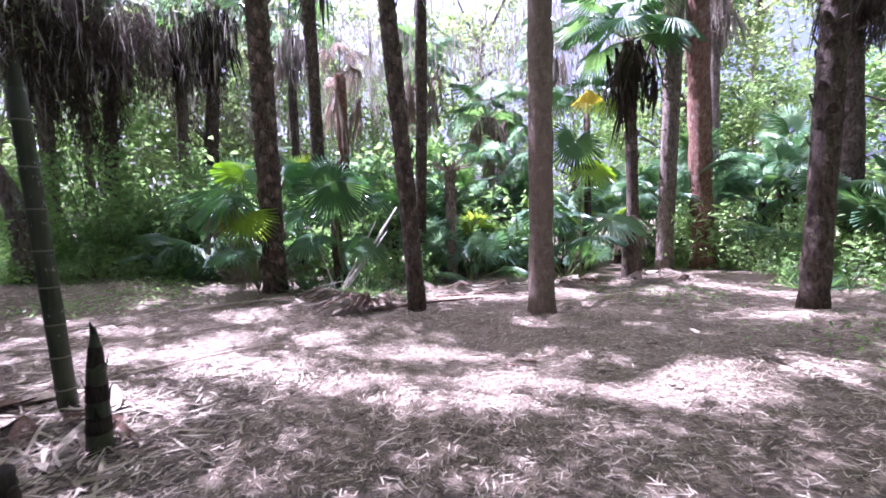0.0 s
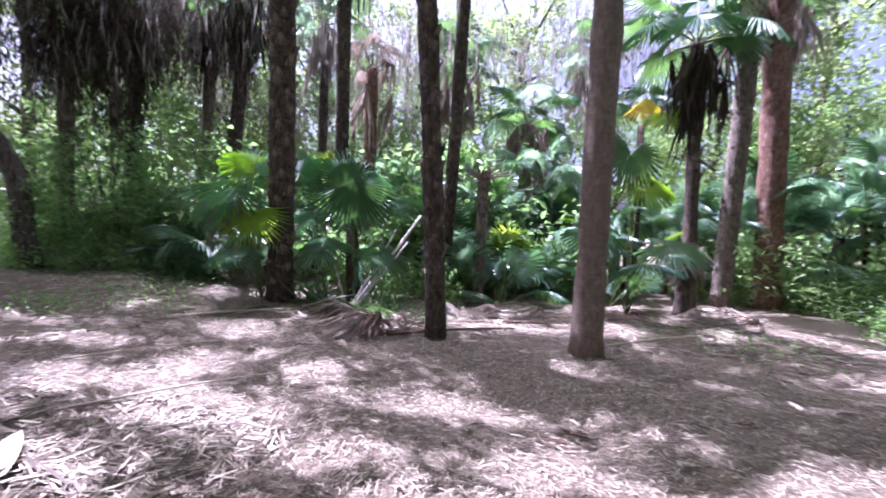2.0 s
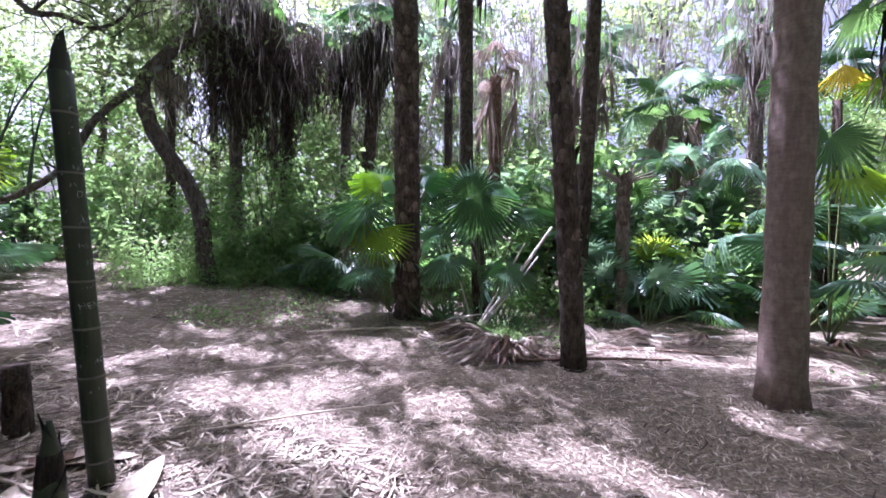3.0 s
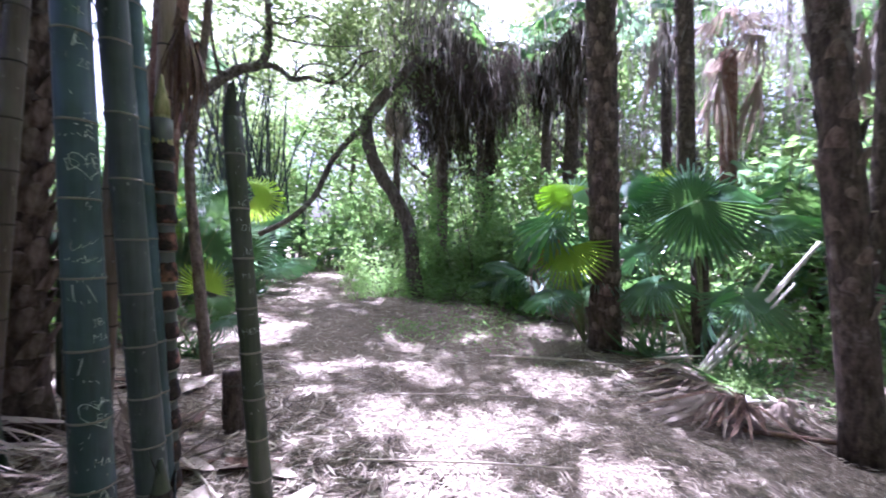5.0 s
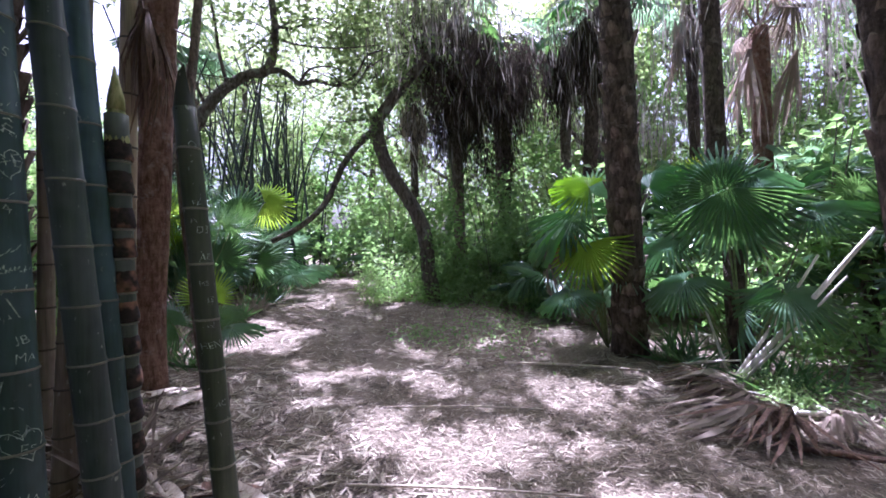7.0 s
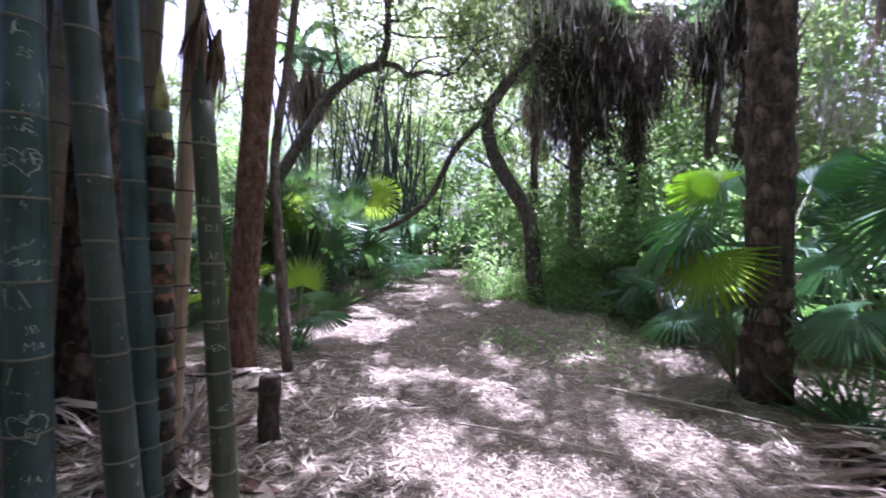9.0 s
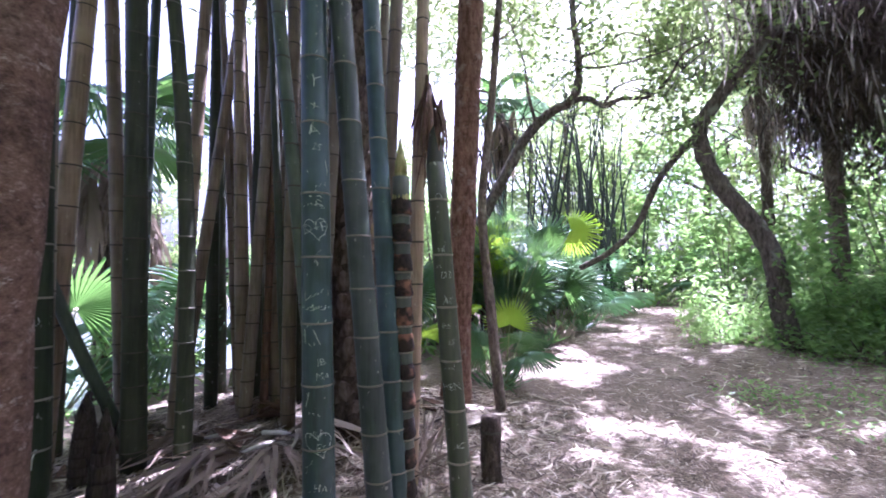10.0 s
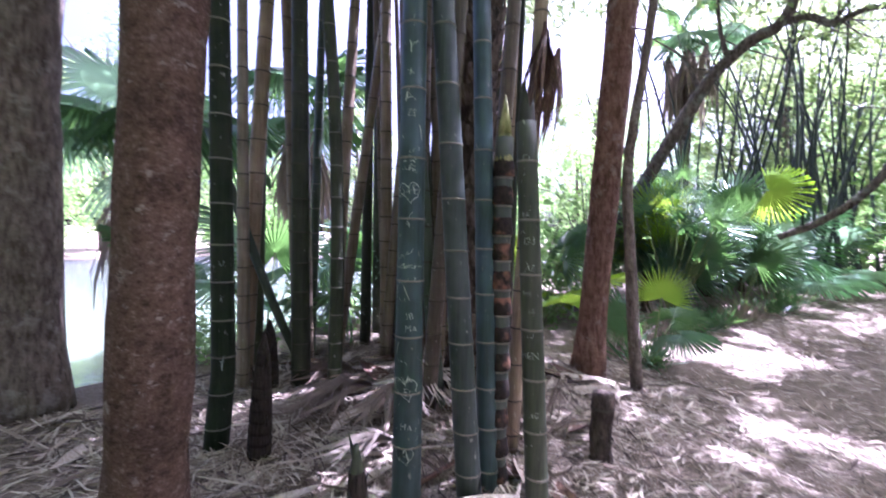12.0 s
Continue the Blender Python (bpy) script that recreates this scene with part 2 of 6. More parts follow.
# Dead fibre, its colour darkened for the shade inside the hanging mass.
M_FIBRE = leafy("shade_dark_fibre", (0.035, 0.027, 0.022), (0.15, 0.12, 0.1), (0.14, 0.11, 0.09), 0.2, 0.95, True, 0.05)
M_MOSS = leafy("grey_hanging_moss", (0.15, 0.13, 0.115), (0.36, 0.32, 0.29), (0.42, 0.37, 0.33), 0.35, 0.95, True, 0.05)


# ---- mesh helpers ----
def mesh_of(name, verts, faces, mats, index=None, smooth=True):
    me = bpy.data.meshes.new(name)
    me.from_pydata([tuple(v) for v in np.asarray(verts, float)], [], [tuple(int(k) for k in f) for f in faces])
    for m in mats:
        me.materials.append(m)
    if index is not None:
        me.polygons.foreach_set("material_index", np.asarray(index, np.int32))
    me.polygons.foreach_set("use_smooth", np.full(len(me.polygons), smooth))
    me.update()
    return me


def quads_mesh(name, verts, faces, mats, smooth=False):
    """A large mesh of four-cornered faces from arrays."""
    me = bpy.data.meshes.new(name)
    me.vertices.add(len(verts))
    me.vertices.foreach_set("co", np.asarray(verts, np.float32).ravel())
    me.loops.add(faces.size)
    me.loops.foreach_set("vertex_index", faces.astype(np.int32).ravel())
    me.polygons.add(len(faces))
    me.polygons.foreach_set("loop_start", np.arange(0, faces.size, 4, dtype=np.int32))
    me.polygons.foreach_set("use_smooth", np.full(len(faces), smooth))
    for m in mats:
        me.materials.append(m)
    me.update(calc_edges=True)
    return me


def part(name, me, parent, m=None, label=""):
    ob = new(name, me)
    ob.parent = parent
    if m is not None:
        ob.matrix_basis = m
    return tagged(ob, label)


def thing(name, at, label, category, group="", kind=""):
    ob = new(name)
    ob.empty_display_size = 0.1
    ob.location = at
    return tagged(ob, label, category, group, kind)


def tube(points, radii, sides=10, wobble=0.0, rng=None, cap=True):
    """Corners and faces of a tube along points."""
    p = np.asarray(points, float)
    n = len(p)
    tan = np.gradient(p, axis=0)
    tan /= np.linalg.norm(tan, axis=1)[:, None] + 1e-9
    ref = np.array((1.0, 0.0, 0.0)) if abs(tan[:, 0]).mean() < 0.8 else np.array((0.0, 0.0, 1.0))
    u = np.cross(tan, ref)
    u /= np.linalg.norm(u, axis=1)[:, None]
    w = np.cross(tan, u)
    a = np.linspace(0, 2 * np.pi, sides, endpoint=False)
    r = np.asarray(radii, float)[:, None] * np.ones(sides)
    if wobble:
        r = r * (1 + wobble * rng.standard_normal((n, sides)))
    v = p[:, None] + r[..., None] * (np.cos(a)[None, :, None] * u[:, None] + np.sin(a)[None, :, None] * w[:, None])
    f = [(i * sides + k, i * sides + (k + 1) % sides, (i + 1) * sides + (k + 1) % sides, (i + 1) * sides + k) for i in range(n - 1) for k in range(sides)]
    v = list(map(tuple, v.reshape(-1, 3)))
    if cap:
        f += [tuple(range(sides))[::-1], tuple(range((n - 1) * sides, n * sides))]
    return v, f


def joined(pieces):
    v, f = [], []
    for pv, pf in pieces:
        k = len(v)
        v += list(pv)
        f += [tuple(i + k for i in face) for face in pf]
    return v, f


def smooth_line(points, steps):
    """A smooth line through control points."""
    p = [np.array(q, float) for q in points]
    p = [2 * p[0] - p[1]] + p + [2 * p[-1] - p[-2]]
    out = []
    for i in range(1, len(p) - 2):
        for t in np.linspace(0, 1, steps, endpoint=False):
            a, b, c, d = p[i - 1 : i + 3]
            out.append(0.5 * (2 * b + (c - a) * t + (2 * a - 5 * b + 4 * c - d) * t**2 + (3 * b - a - 3 * c + d) * t**3))
    return np.array(out + [p[-2]])


def smoothstep(x):
    x = np.clip(x, 0, 1)
    return x * x * (3 - 2 * x)


def ground_z(x, y):
    """Height of the ground: a rise down the path, the clump's mound, a shallow hollow in the clearing, the lake's basin."""
    x, y = np.asarray(x, float), np.asarray(y, float)
    z = 0.5 * smoothstep((-x - 5) / 9) * smoothstep((y + 2) / 4)
    z = z + 0.2 * smoothstep(-x / 4 - 0.2) * smoothstep((y - 5.5) / 2.5) * (1 - smoothstep((-x - 6) / 6))
    z = z + 0.33 * np.exp(-(((x + 4.7) / 1.5) ** 2 + ((y - 1.1) / 1.5) ** 2))
    z = z - 0.12 * np.exp(-(((x - 0.4) / 1.2) ** 2 + ((y - 4.7) / 1.0) ** 2))
    z = z - 1.3 * smoothstep((-y - 1.6 - 0.25 * np.sin(x * 0.9)) / 3.0) * smoothstep((y + 30) / 8)
    z = z + 0.025 * np.sin(x * 2.3 + 1) * np.cos(y * 1.9) + 0.015 * np.sin(x * 5.1) * np.sin(y * 4.3 + 2)
    return z


def on_ground(x, y, dz=0.0):
    return (x, y, float(ground_z(x, y)) + dz)


def leaves(centres, length, width, rng, up=0.5, fold=0.25, sideways=None):
    """Corners and faces of single leaves, each a pointed, folded blade, at the centres."""
    n = len(centres)
    d = rng.standard_normal((n, 3))
    d[:, 2] = d[:, 2] * 0.6 - 0.25
    if sideways is not None:
        d = d * 0.5 + sideways
    d /= np.linalg.norm(d, axis=1)[:, None]
    nrm = rng.standard_normal((n, 3)) * (1 - up) + np.array((0, 0, up))
    side = np.cross(d, nrm)
    side /= np.linalg.norm(side, axis=1)[:, None] + 1e-9
    nrm = np.cross(side, d)
    s = rng.uniform(0.65, 1.35, n)[:, None]
    le, wi = length * s, width * s
    v = np.empty((n, 4, 3))
    v[:, 0] = centres
    v[:, 1] = centres + d * le * 0.45 + side * wi * 0.5 + nrm * wi * fold
    v[:, 2] = centres + d * le
    v[:, 3] = centres + d * le * 0.45 - side * wi * 0.5 + nrm * wi * fold
    return v.reshape(-1, 3), np.arange(4 * n).reshape(n, 4)


def clustered(rng, n, clumps, size, spread):
    """Points in clumps inside an uneven ellipsoid."""
    c = rng.standard_normal((clumps, 3))
    c /= np.linalg.norm(c, axis=1)[:, None]
    c *= rng.uniform(0.35, 1.0, clumps)[:, None] ** 0.6
    c *= np.asarray(size)
    k = rng.integers(0, clumps, n)
    return c[k] + rng.standard_normal((n, 3)) * spread * rng.uniform(0.5, 1.2, clumps)[k][:, None]


# ---- ground and lake ----
def axis_steps(lo, hi, fine, far):
    inner = np.arange(lo, hi + fine / 2, fine)
    steps = np.array([0.5, 1.2, 2.2, 4, 7, 12, 22, 45, 90, 180, far])
    return np.r_[lo - steps[::-1], inner, hi + steps]


gx, gy = axis_steps(-26, 14, 0.16, 900), axis_steps(-14, 24, 0.16, 900)
GX, GY = np.meshgrid(gx, gy)
gn = np.array([noise.noise((float(a) * 3.1, float(b) * 3.1, 0.3)) for a, b in zip(GX.ravel(), GY.ravel())]).reshape(GX.shape)
GZ = ground_z(GX, GY) + 0.018 * gn
ni, nj = GX.shape
ii = (np.arange(ni - 1)[:, None] * nj + np.arange(nj - 1)).ravel()
ground = new("ground", quads_mesh("ground", np.stack([GX, GY, GZ], -1).reshape(-1, 3), np.stack([ii, ii + 1, ii + nj + 1, ii + nj], -1), [M_SOIL], True))
tagged(ground, "forest floor covered with dry brown bamboo and palm litter", "ground", kind="structure")
lake = new("water", mesh_of("water", [(-60, -32, -0.5), (60, -32, -0.5), (60, -2.2, -0.5), (-60, -2.2, -0.5)], [(0, 1, 2, 3)], [M_WATER]))
tagged(lake, "still pale lake water reflecting the bright sky", "lake", kind="structure")


# ---- fan fronds ----
def fan_mesh(name, mat, seed, n=38, span=150, fused=0.33, droop=0.25, fold=0.035, bent=0.0, ragged=0.1, slim=1.0):
    """A palmate blade of radius 1, its hub at the origin, its middle segment along +y, its upper side +z."""
    rng = np.random.default_rng(seed)
    v, f = [], []
    half = math.radians(span) / n
    for i in range(n):
        a = math.radians(-span + 2 * span * (i + 0.5) / n)
        cut = 1 - ragged * rng.random()
        dr = droop * (0.7 + 0.6 * rng.random())
        tw = rng.normal(0, 0.05)
        b = len(v)
        for r, wd in ((0.03, 1.0), (fused * 0.55, 1.0), (fused, 1.0), (0.8, 0.72), (1.0, 0.06)):
            z = -(droop if r <= fused else dr) * r**2.2 - bent * max(0.0, r - fused) ** 2 - 0.12 * abs(math.sin(a)) * r
            z = z if r > fused else -droop * r**2.2
            wide = half * wd * (1.0 if r <= fused else slim * max(fused, 0.2) / r if slim < 1 else fused / r)
            for s in (-1, 0, 1):
                ang = a + s * wide + tw * max(0.0, r - fused)
                rr = (1 - 0.28 * abs(ang / math.pi) ** 1.5) * (1 if r <= fused else cut)
                v.append((math.sin(ang) * r * rr, math.cos(ang) * r * rr, z + (fold * r if s == 0 else -fold * r * 0.4)))
        for k in range(4):
            o = b + 3 * k
            f += [(o, o + 1, o + 4, o + 3), (o + 1, o + 2, o + 5, o + 4)]
    me = mesh_of(name, v, f, [mat], smooth=False)
    bm = bmesh.new()
    bm.from_mesh(me)
    bmesh.ops.remove_doubles(bm, verts=bm.verts, dist=0.0015)
    bm.to_mesh(me)
    bm.free()
    return me


def dead_mesh(name, mat, seed, n=13, length=1.0):
    """A dead frond folded down into hanging strips, from the origin down -z."""
    rng = np.random.default_rng(seed)
    v, f = [], []
    for _ in range(n):
        az, out = rng.uniform(0, 2 * math.pi), rng.uniform(0.05, 0.3)
        le, w = length * rng.uniform(0.5, 1.1), rng.uniform(0.012, 0.03)
        b = len(v)
        for k, t in enumerate((0, 0.3, 0.65, 1.0)):
            r = out * math.sin(t * 1.9) + rng.normal(0, 0.015)
            x, y, z = math.cos(az) * r, math.sin(az) * r, -le * t + 0.05 * (k == 0)
            ww = w * (0.7, 1.0, 0.8, 0.15)[k]
            v += [(x - math.sin(az) * ww, y + math.cos(az) * ww, z), (x + math.sin(az) * ww, y - math.cos(az) * ww, z)]
        f += [(b + 2 * k, b + 2 * k + 1, b + 2 * k + 3, b + 2 * k + 2) for k in range(3)]
    return mesh_of(name, v, f, [mat], smooth=False)


def fans(mat, seeds, **kw):
    return [fan_mesh("frond_blade", mat, s, **kw) for s in seeds]


FANS = {"green": fans(M_FROND, (1, 2, 3), droop=0.22, fused=0.5, fold=0.05) + fans(M_FROND, (4,), droop=0.4, bent=0.9, fused=0.45, fold=0.05),
        "blue": fans(M_FROND_BLUE, (5, 6), droop=0.22, fused=0.48, fold=0.05) + fans(M_FROND_BLUE, (7,), droop=0.4, bent=0.8, fused=0.4, fold=0.05),
        "bright": fans(M_FROND_BRIGHT, (8,), droop=0.15, fused=0.5, fold=0.05, span=110, n=30),
        "yellow": fans(M_FROND_YELLOW, (9,), droop=0.1, fused=0.5, span=50, n=16, fold=0.06),
        "orange": fans(M_FROND_ORANGE, (10,), droop=0.3, n=20, span=80),
        "spiky": fans(M_FROND, (31, 32), droop=0.25, fused=0.16, n=34, slim=0.75, ragged=0.3, span=120) + fans(M_FROND_BLUE, (33,), droop=0.3, fused=0.16, n=32, slim=0.7, ragged=0.3, span=120),
        "upright": fans(M_FROND, (11, 12), droop=0.16, bent=0.35, fused=0.5, ragged=0.22, span=120, n=34, fold=0.06),
        "hanging": fans(M_FROND, (17, 18), droop=0.1, fused=0.6, span=75, n=24, fold=0.06),
        "dead": fans(M_FROND_DEAD, (13, 14), droop=0.7, bent=0.9, n=26, ragged=0.35)}
DEAD_BROWN = [dead_mesh("dead_frond", M_SHEATH, s, 16) for s in (25, 26)]
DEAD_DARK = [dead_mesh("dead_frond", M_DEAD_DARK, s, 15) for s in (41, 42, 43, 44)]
DEAD = [dead_mesh("dead_frond", M_FROND_DEAD, s) for s in (21, 22, 23, 24)]


def frond(parent, base, hub, along, face, radius, kind, pick=0, thick=0.011, label=""):
    """A frond in its plant's own coordinates: a stalk from base to hub, and a blade whose middle runs along and whose upper side looks to face."""
    base, hub = Vector(base), Vector(hub)
    y = Vector(along).normalized()
    z = Vector(face)
    z = (z - z.dot(y) * y).normalized()
    x = y.cross(z)
    m = Matrix((x, y, z)).transposed().to_4x4()
    m.translation = hub
    group = FANS[kind]
    mid = base.lerp(hub, 0.5) + Vector((0, 0, 0.06 * (hub - base).length))
    v, f = tube([base, mid, hub], [thick * 1.3, thick, thick * 0.7], 5)
    stalk = part("frond", mesh_of("frond", v, f, [M_FROND_DEAD if kind == "dead" else M_PETIOLE]), parent, label=label)
    part("blade", group[pick % len(group)], stalk, m @ Matrix.Diagonal((radius, radius, radius, 1)))
    return stalk


def fan_palm(x, y, n, reach, radius, seed, kinds=("green",), low=0.25, label="green fan palm growing in the understorey", lift=0.0):
    """A stemless fan palm: stalks that rise and spread from one crown."""
    rng = random.Random(seed)
    ob = thing("fan_palm", on_ground(x, y, -0.03), label, "fan palm", "fan palms of the understorey")
    if lift:
        zs = np.linspace(-0.05, lift, 7)
        v, f = tube([(0.03 * math.sin(z * 2), 0, z) for z in zs], 0.075 * (1 + 0.5 * np.exp(-zs / 0.2)), 9, 0.08, np.random.default_rng(seed))
        part("trunk", mesh_of("trunk", v, f, [M_BARK_DARK]), ob)
        for i in range(5):
            part("dead_frond", DEAD[i % 4], ob, pose(0.09 * math.cos(i * 1.3), 0.09 * math.sin(i * 1.3), lift - 0.05, rng.uniform(-20, 20), rng.uniform(-20, 20), i * 70) @ Matrix.Diagonal((0.5, 0.5, 0.5, 1)), "dry grey-brown dead frond")
    for i in range(n):
        az, el = 2 * math.pi * (i * 0.382 + rng.random() * 0.12), rng.uniform(low + 0.1, 1.4)
        le = reach * rng.uniform(0.75, 1.15)
        out = Vector((math.cos(az) * math.cos(el), math.sin(az) * math.cos(el), math.sin(el)))
        hub = out * le + Vector((0, 0, lift))
        tip = (out + Vector((0, 0, 0.1 - 0.6 * rng.random()))).normalized()
        face = Vector((-math.cos(az) * math.sin(el), -math.sin(az) * math.sin(el), math.cos(el))) + Vector((rng.uniform(-0.3, 0.3), rng.uniform(-0.3, 0.3), 0.15))
        frond(ob, (math.cos(az) * 0.05, math.sin(az) * 0.05, lift), hub, tip, face, radius * rng.uniform(0.8, 1.15), kinds[rng.randrange(len(kinds))], rng.randrange(4))
    return ob


# ---- palms ----
def wedge(name, mat, w=0.07, h=0.18, d=0.03):
    """A cut leaf base: a curved tongue that stands off the trunk, its foot at the origin, outwards +y."""
    v, f = [], []
    for t, wd, out in ((0.0, 0.75, -0.01), (0.3, 1.0, d * 0.45), (0.65, 0.85, d * 0.95), (0.92, 0.5, d * 1.35), (1.0, 0.2, d * 1.2), (0.96, 0.25, -0.01)):
        for c in (-1, 0, 1):
            v.append((c * w * wd, out - (0.35 * d + 0.012 if c else 0.0) * (t < 0.95), h * t - 0.012 * abs(c)))
    for k in range(5):
        o = 3 * k
        f += [(o, o + 1, o + 4, o + 3), (o + 1, o + 2, o + 5, o + 4)]
    return mesh_of(name, v, f, [mat])


BOOT = wedge("boot", M_BOOT)
BOOT_DARK = wedge("boot", M_BARK_DARK, 0.075, 0.2, 0.045)
BOOT_MID = wedge("boot", M_BOOT, 0.075, 0.2, 0.05)
BOOT_BIG = wedge("boot", M_BOOT, 0.085, 0.24, 0.06)


def palm(x, y, lean, height, r, mat, seed, label, n_fronds=11, skirt=8, boots=(), boot=BOOT, reach=0.9, radius=0.75, flare=1.25, kinds=("green", "green", "blue"), crown=True, dead=None):
    """A tall fan palm: trunk with its foot flare and leaf bases, living crown, hanging dead fronds."""
    rng, nrng = random.Random(seed), np.random.default_rng(seed)
    ob = thing("palm_tree", on_ground(x, y, -0.06), label, "palm tree", "tall palms")
    zs = np.linspace(0, height, max(12, int(height / 0.28)))
    bow = rng.uniform(-0.006, 0.006)
    px, py = lean[0] * zs + bow * zs * (zs - height) * 0.4, lean[1] * zs
    radii = r * (1 + (flare - 1) * np.exp(-zs / 0.28)) * (1 + 0.035 * nrng.standard_normal(len(zs)))
    v, f = tube(np.stack([px, py, zs], -1), radii, 14, 0.025, nrng)
    part("trunk", mesh_of("trunk", v, f, [mat]), ob)
    for z0, z1, count in boots:
        for k in range(count):
            z = z0 + (z1 - z0) * (k + rng.random() * 0.6) / count
            az = k * 2.399 + rng.uniform(-0.15, 0.15)
            s = rng.uniform(0.75, 1.15)
            m = pose(float(np.interp(z, zs, px)), float(np.interp(z, zs, py)), z) @ pose(0, 0, 0, 0, 0, math.degrees(az) - 90) @ pose(0, r * 0.93, 0, rng.uniform(-8, 4), rng.uniform(-12, 12), 0)
            part("boot", boot, ob, m @ Matrix.Diagonal((s, s, s, 1)))
    if not crown:
        return ob
    top = Vector((float(px[-1]), float(py[-1]), height))
    for i in range(n_fronds):
        az, el = i * 2.399 + rng.random() * 0.4, rng.uniform(-0.25, 1.25)
        out = Vector((math.cos(az) * math.cos(el), math.sin(az) * math.cos(el), math.sin(el)))
        hub = top + out * reach * rng.uniform(0.8, 1.2) + Vector((0, 0, 0.1))
        face = Vector((-math.cos(az) * math.sin(el), -math.sin(az) * math.sin(el), math.cos(el) + 0.4))
        frond(ob, top + out * 0.08, hub, out + Vector((0, 0, -0.55)), face, radius * rng.uniform(0.85, 1.15), kinds[rng.randrange(len(kinds))], rng.randrange(4), thick=0.016)
    for i in range(skirt):
        az, z = i * 2.399, height - rng.uniform(0.05, 0.9)
        rr = r + rng.uniform(0.05, 0.4)
        s = rng.uniform(0.9, 1.6)
        m = pose(float(np.interp(z, zs, px)) + math.cos(az) * rr, float(np.interp(z, zs, py)) + math.sin(az) * rr, z, rng.uniform(-14, 14), rng.uniform(-14, 14), rng.uniform(0, 360))
        part("dead_frond", (dead or DEAD)[rng.randrange(4)], ob, m @ Matrix.Diagonal((s, s, s, 1)), "dry grey-brown dead frond")
    return ob


SCARRED = "tall palm with rough grey-brown trunk standing in litter"
palm(-3.15, 7.35, (-0.022, -0.014), 10.4, 0.185, M_BARK_DARK, 31, "tall palm with rough trunk of old leaf bases", boots=((0.15, 6.8, 120),), boot=BOOT_MID, n_fronds=4, skirt=2)
palm(-0.52, 6.3, (-0.076, -0.014), 8.8, 0.12, M_BARK_DARK, 32, "tall leaning palm with dark, stained trunk", boots=((1.0, 7.0, 80),), flare=1.15, n_fronds=4, skirt=2)
palm(1.19, 6.15, (0.008, -0.001), 7.4, 0.158, M_BARK_SMOOTH, 33, "tall palm with smooth grey-brown trunk on litter", flare=1.3, n_fronds=4, skirt=2)
palm(4.65, 6.25, (0.03, -0.022), 6.8, 0.15, M_BARK_DARK, 34, "tall palm with dark boot-covered upper trunk", boots=((2.0, 6.2, 70),), boot=BOOT_DARK, skirt=14, dead=DEAD_DARK)
palm(3.65, 9.9, (-0.024, 0.008), 5.0, 0.12, M_BARK_DARK, 35, "palm with drooping skirt of dead fronds", boots=((2.4, 4.8, 24),), skirt=16, dead=DEAD_DARK)
palm(4.55, 10.7, (0.034, -0.014), 7.2, 0.18, M_BARK, 36, "tall palm with ragged leaf bases and skirt", boots=((1.5, 6.8, 40),), skirt=7, n_fronds=7)
palm(5.45, 10.75, (-0.02, 0.012), 9.5, 0.24, M_BARK_RED, 37, "thick reddish palm trunk lit by the sun", skirt=5, n_fronds=7, flare=1.35)
palm(7.9, 9.8, (-0.019, 0.015), 6.5, 0.18, M_BARK_DARK, 38, SCARRED, skirt=14, dead=DEAD_DARK)
palm(-0.95, 9.4, (0.029, 0.004), 8.2, 0.12, M_BARK_DARK, 39, "slender dark palm growing close to a leaning one", n_fronds=6)
palm(-9.55, 11.0, (0.028, 0.03), 6.6, 0.15, M_BARK_DARK, 40, "dark slender palm in dense shrubs", skirt=14, dead=DEAD_DARK, n_fronds=7)
palm(-8.3, 12.2, (0.017, 0.015), 6.8, 0.15, M_BARK, 41, "palm with a heavy skirt of dead fronds", skirt=15, dead=DEAD_DARK, n_fronds=7)
palm(-9.45, 9.4, (-0.002, -0.003), 7.4, 0.15, M_BARK, 42, "palm hung with moss and dead fronds", skirt=15, dead=DEAD_DARK, n_fronds=7)
palm(-3.4, 10.2, (-0.012, -0.005), 7.6, 0.15, M_BARK_DARK, 43, SCARRED, boots=((4.0, 7.0, 26),), skirt=7, n_fronds=6, dead=DEAD_DARK)
palm(-3.05, 11.05, (-0.004, -0.002), 4.9, 0.14, M_BARK_RED, 44, "reddish palm with a dead brown crown", n_fronds=6, skirt=4, reach=0.55, radius=0.5, kinds=("dead", "dead", "green"))
palm(-7.1, 11.5, (0.05, 0.035), 7.0, 0.17, M_BARK_DARK, 45, "palm with shaggy dark skirted trunk", boots=((2.5, 6.5, 40),), skirt=15, n_fronds=7, dead=DEAD_DARK)
palm(-5.18, 2.5, (-0.005, 0.053), 9.0, 0.15, M_BARK_RED, 47, "slender reddish palm trunk beside bamboo", flare=1.4, skirt=6)
palm(-1.36, 1.33, (-0.022, 0.01), 8.5, 0.172, M_BARK_PATCHY, 48, "thick reddish-brown palm trunk with lichen patches", flare=1.1)
palm(-1.63, -1.19, (0.001, 0.0), 9.0, 0.25, M_BARK, 49, "thick grey trunk on the lake bank")
palm(-3.85, 1.71, (-0.005, 0.012), 7.0, 0.165, M_BARK_DARK, 50, "stout palm trunk covered in criss-cross leaf bases", boots=((0.05, 3.6, 130),), boot=BOOT_BIG, skirt=6, flare=1.5)
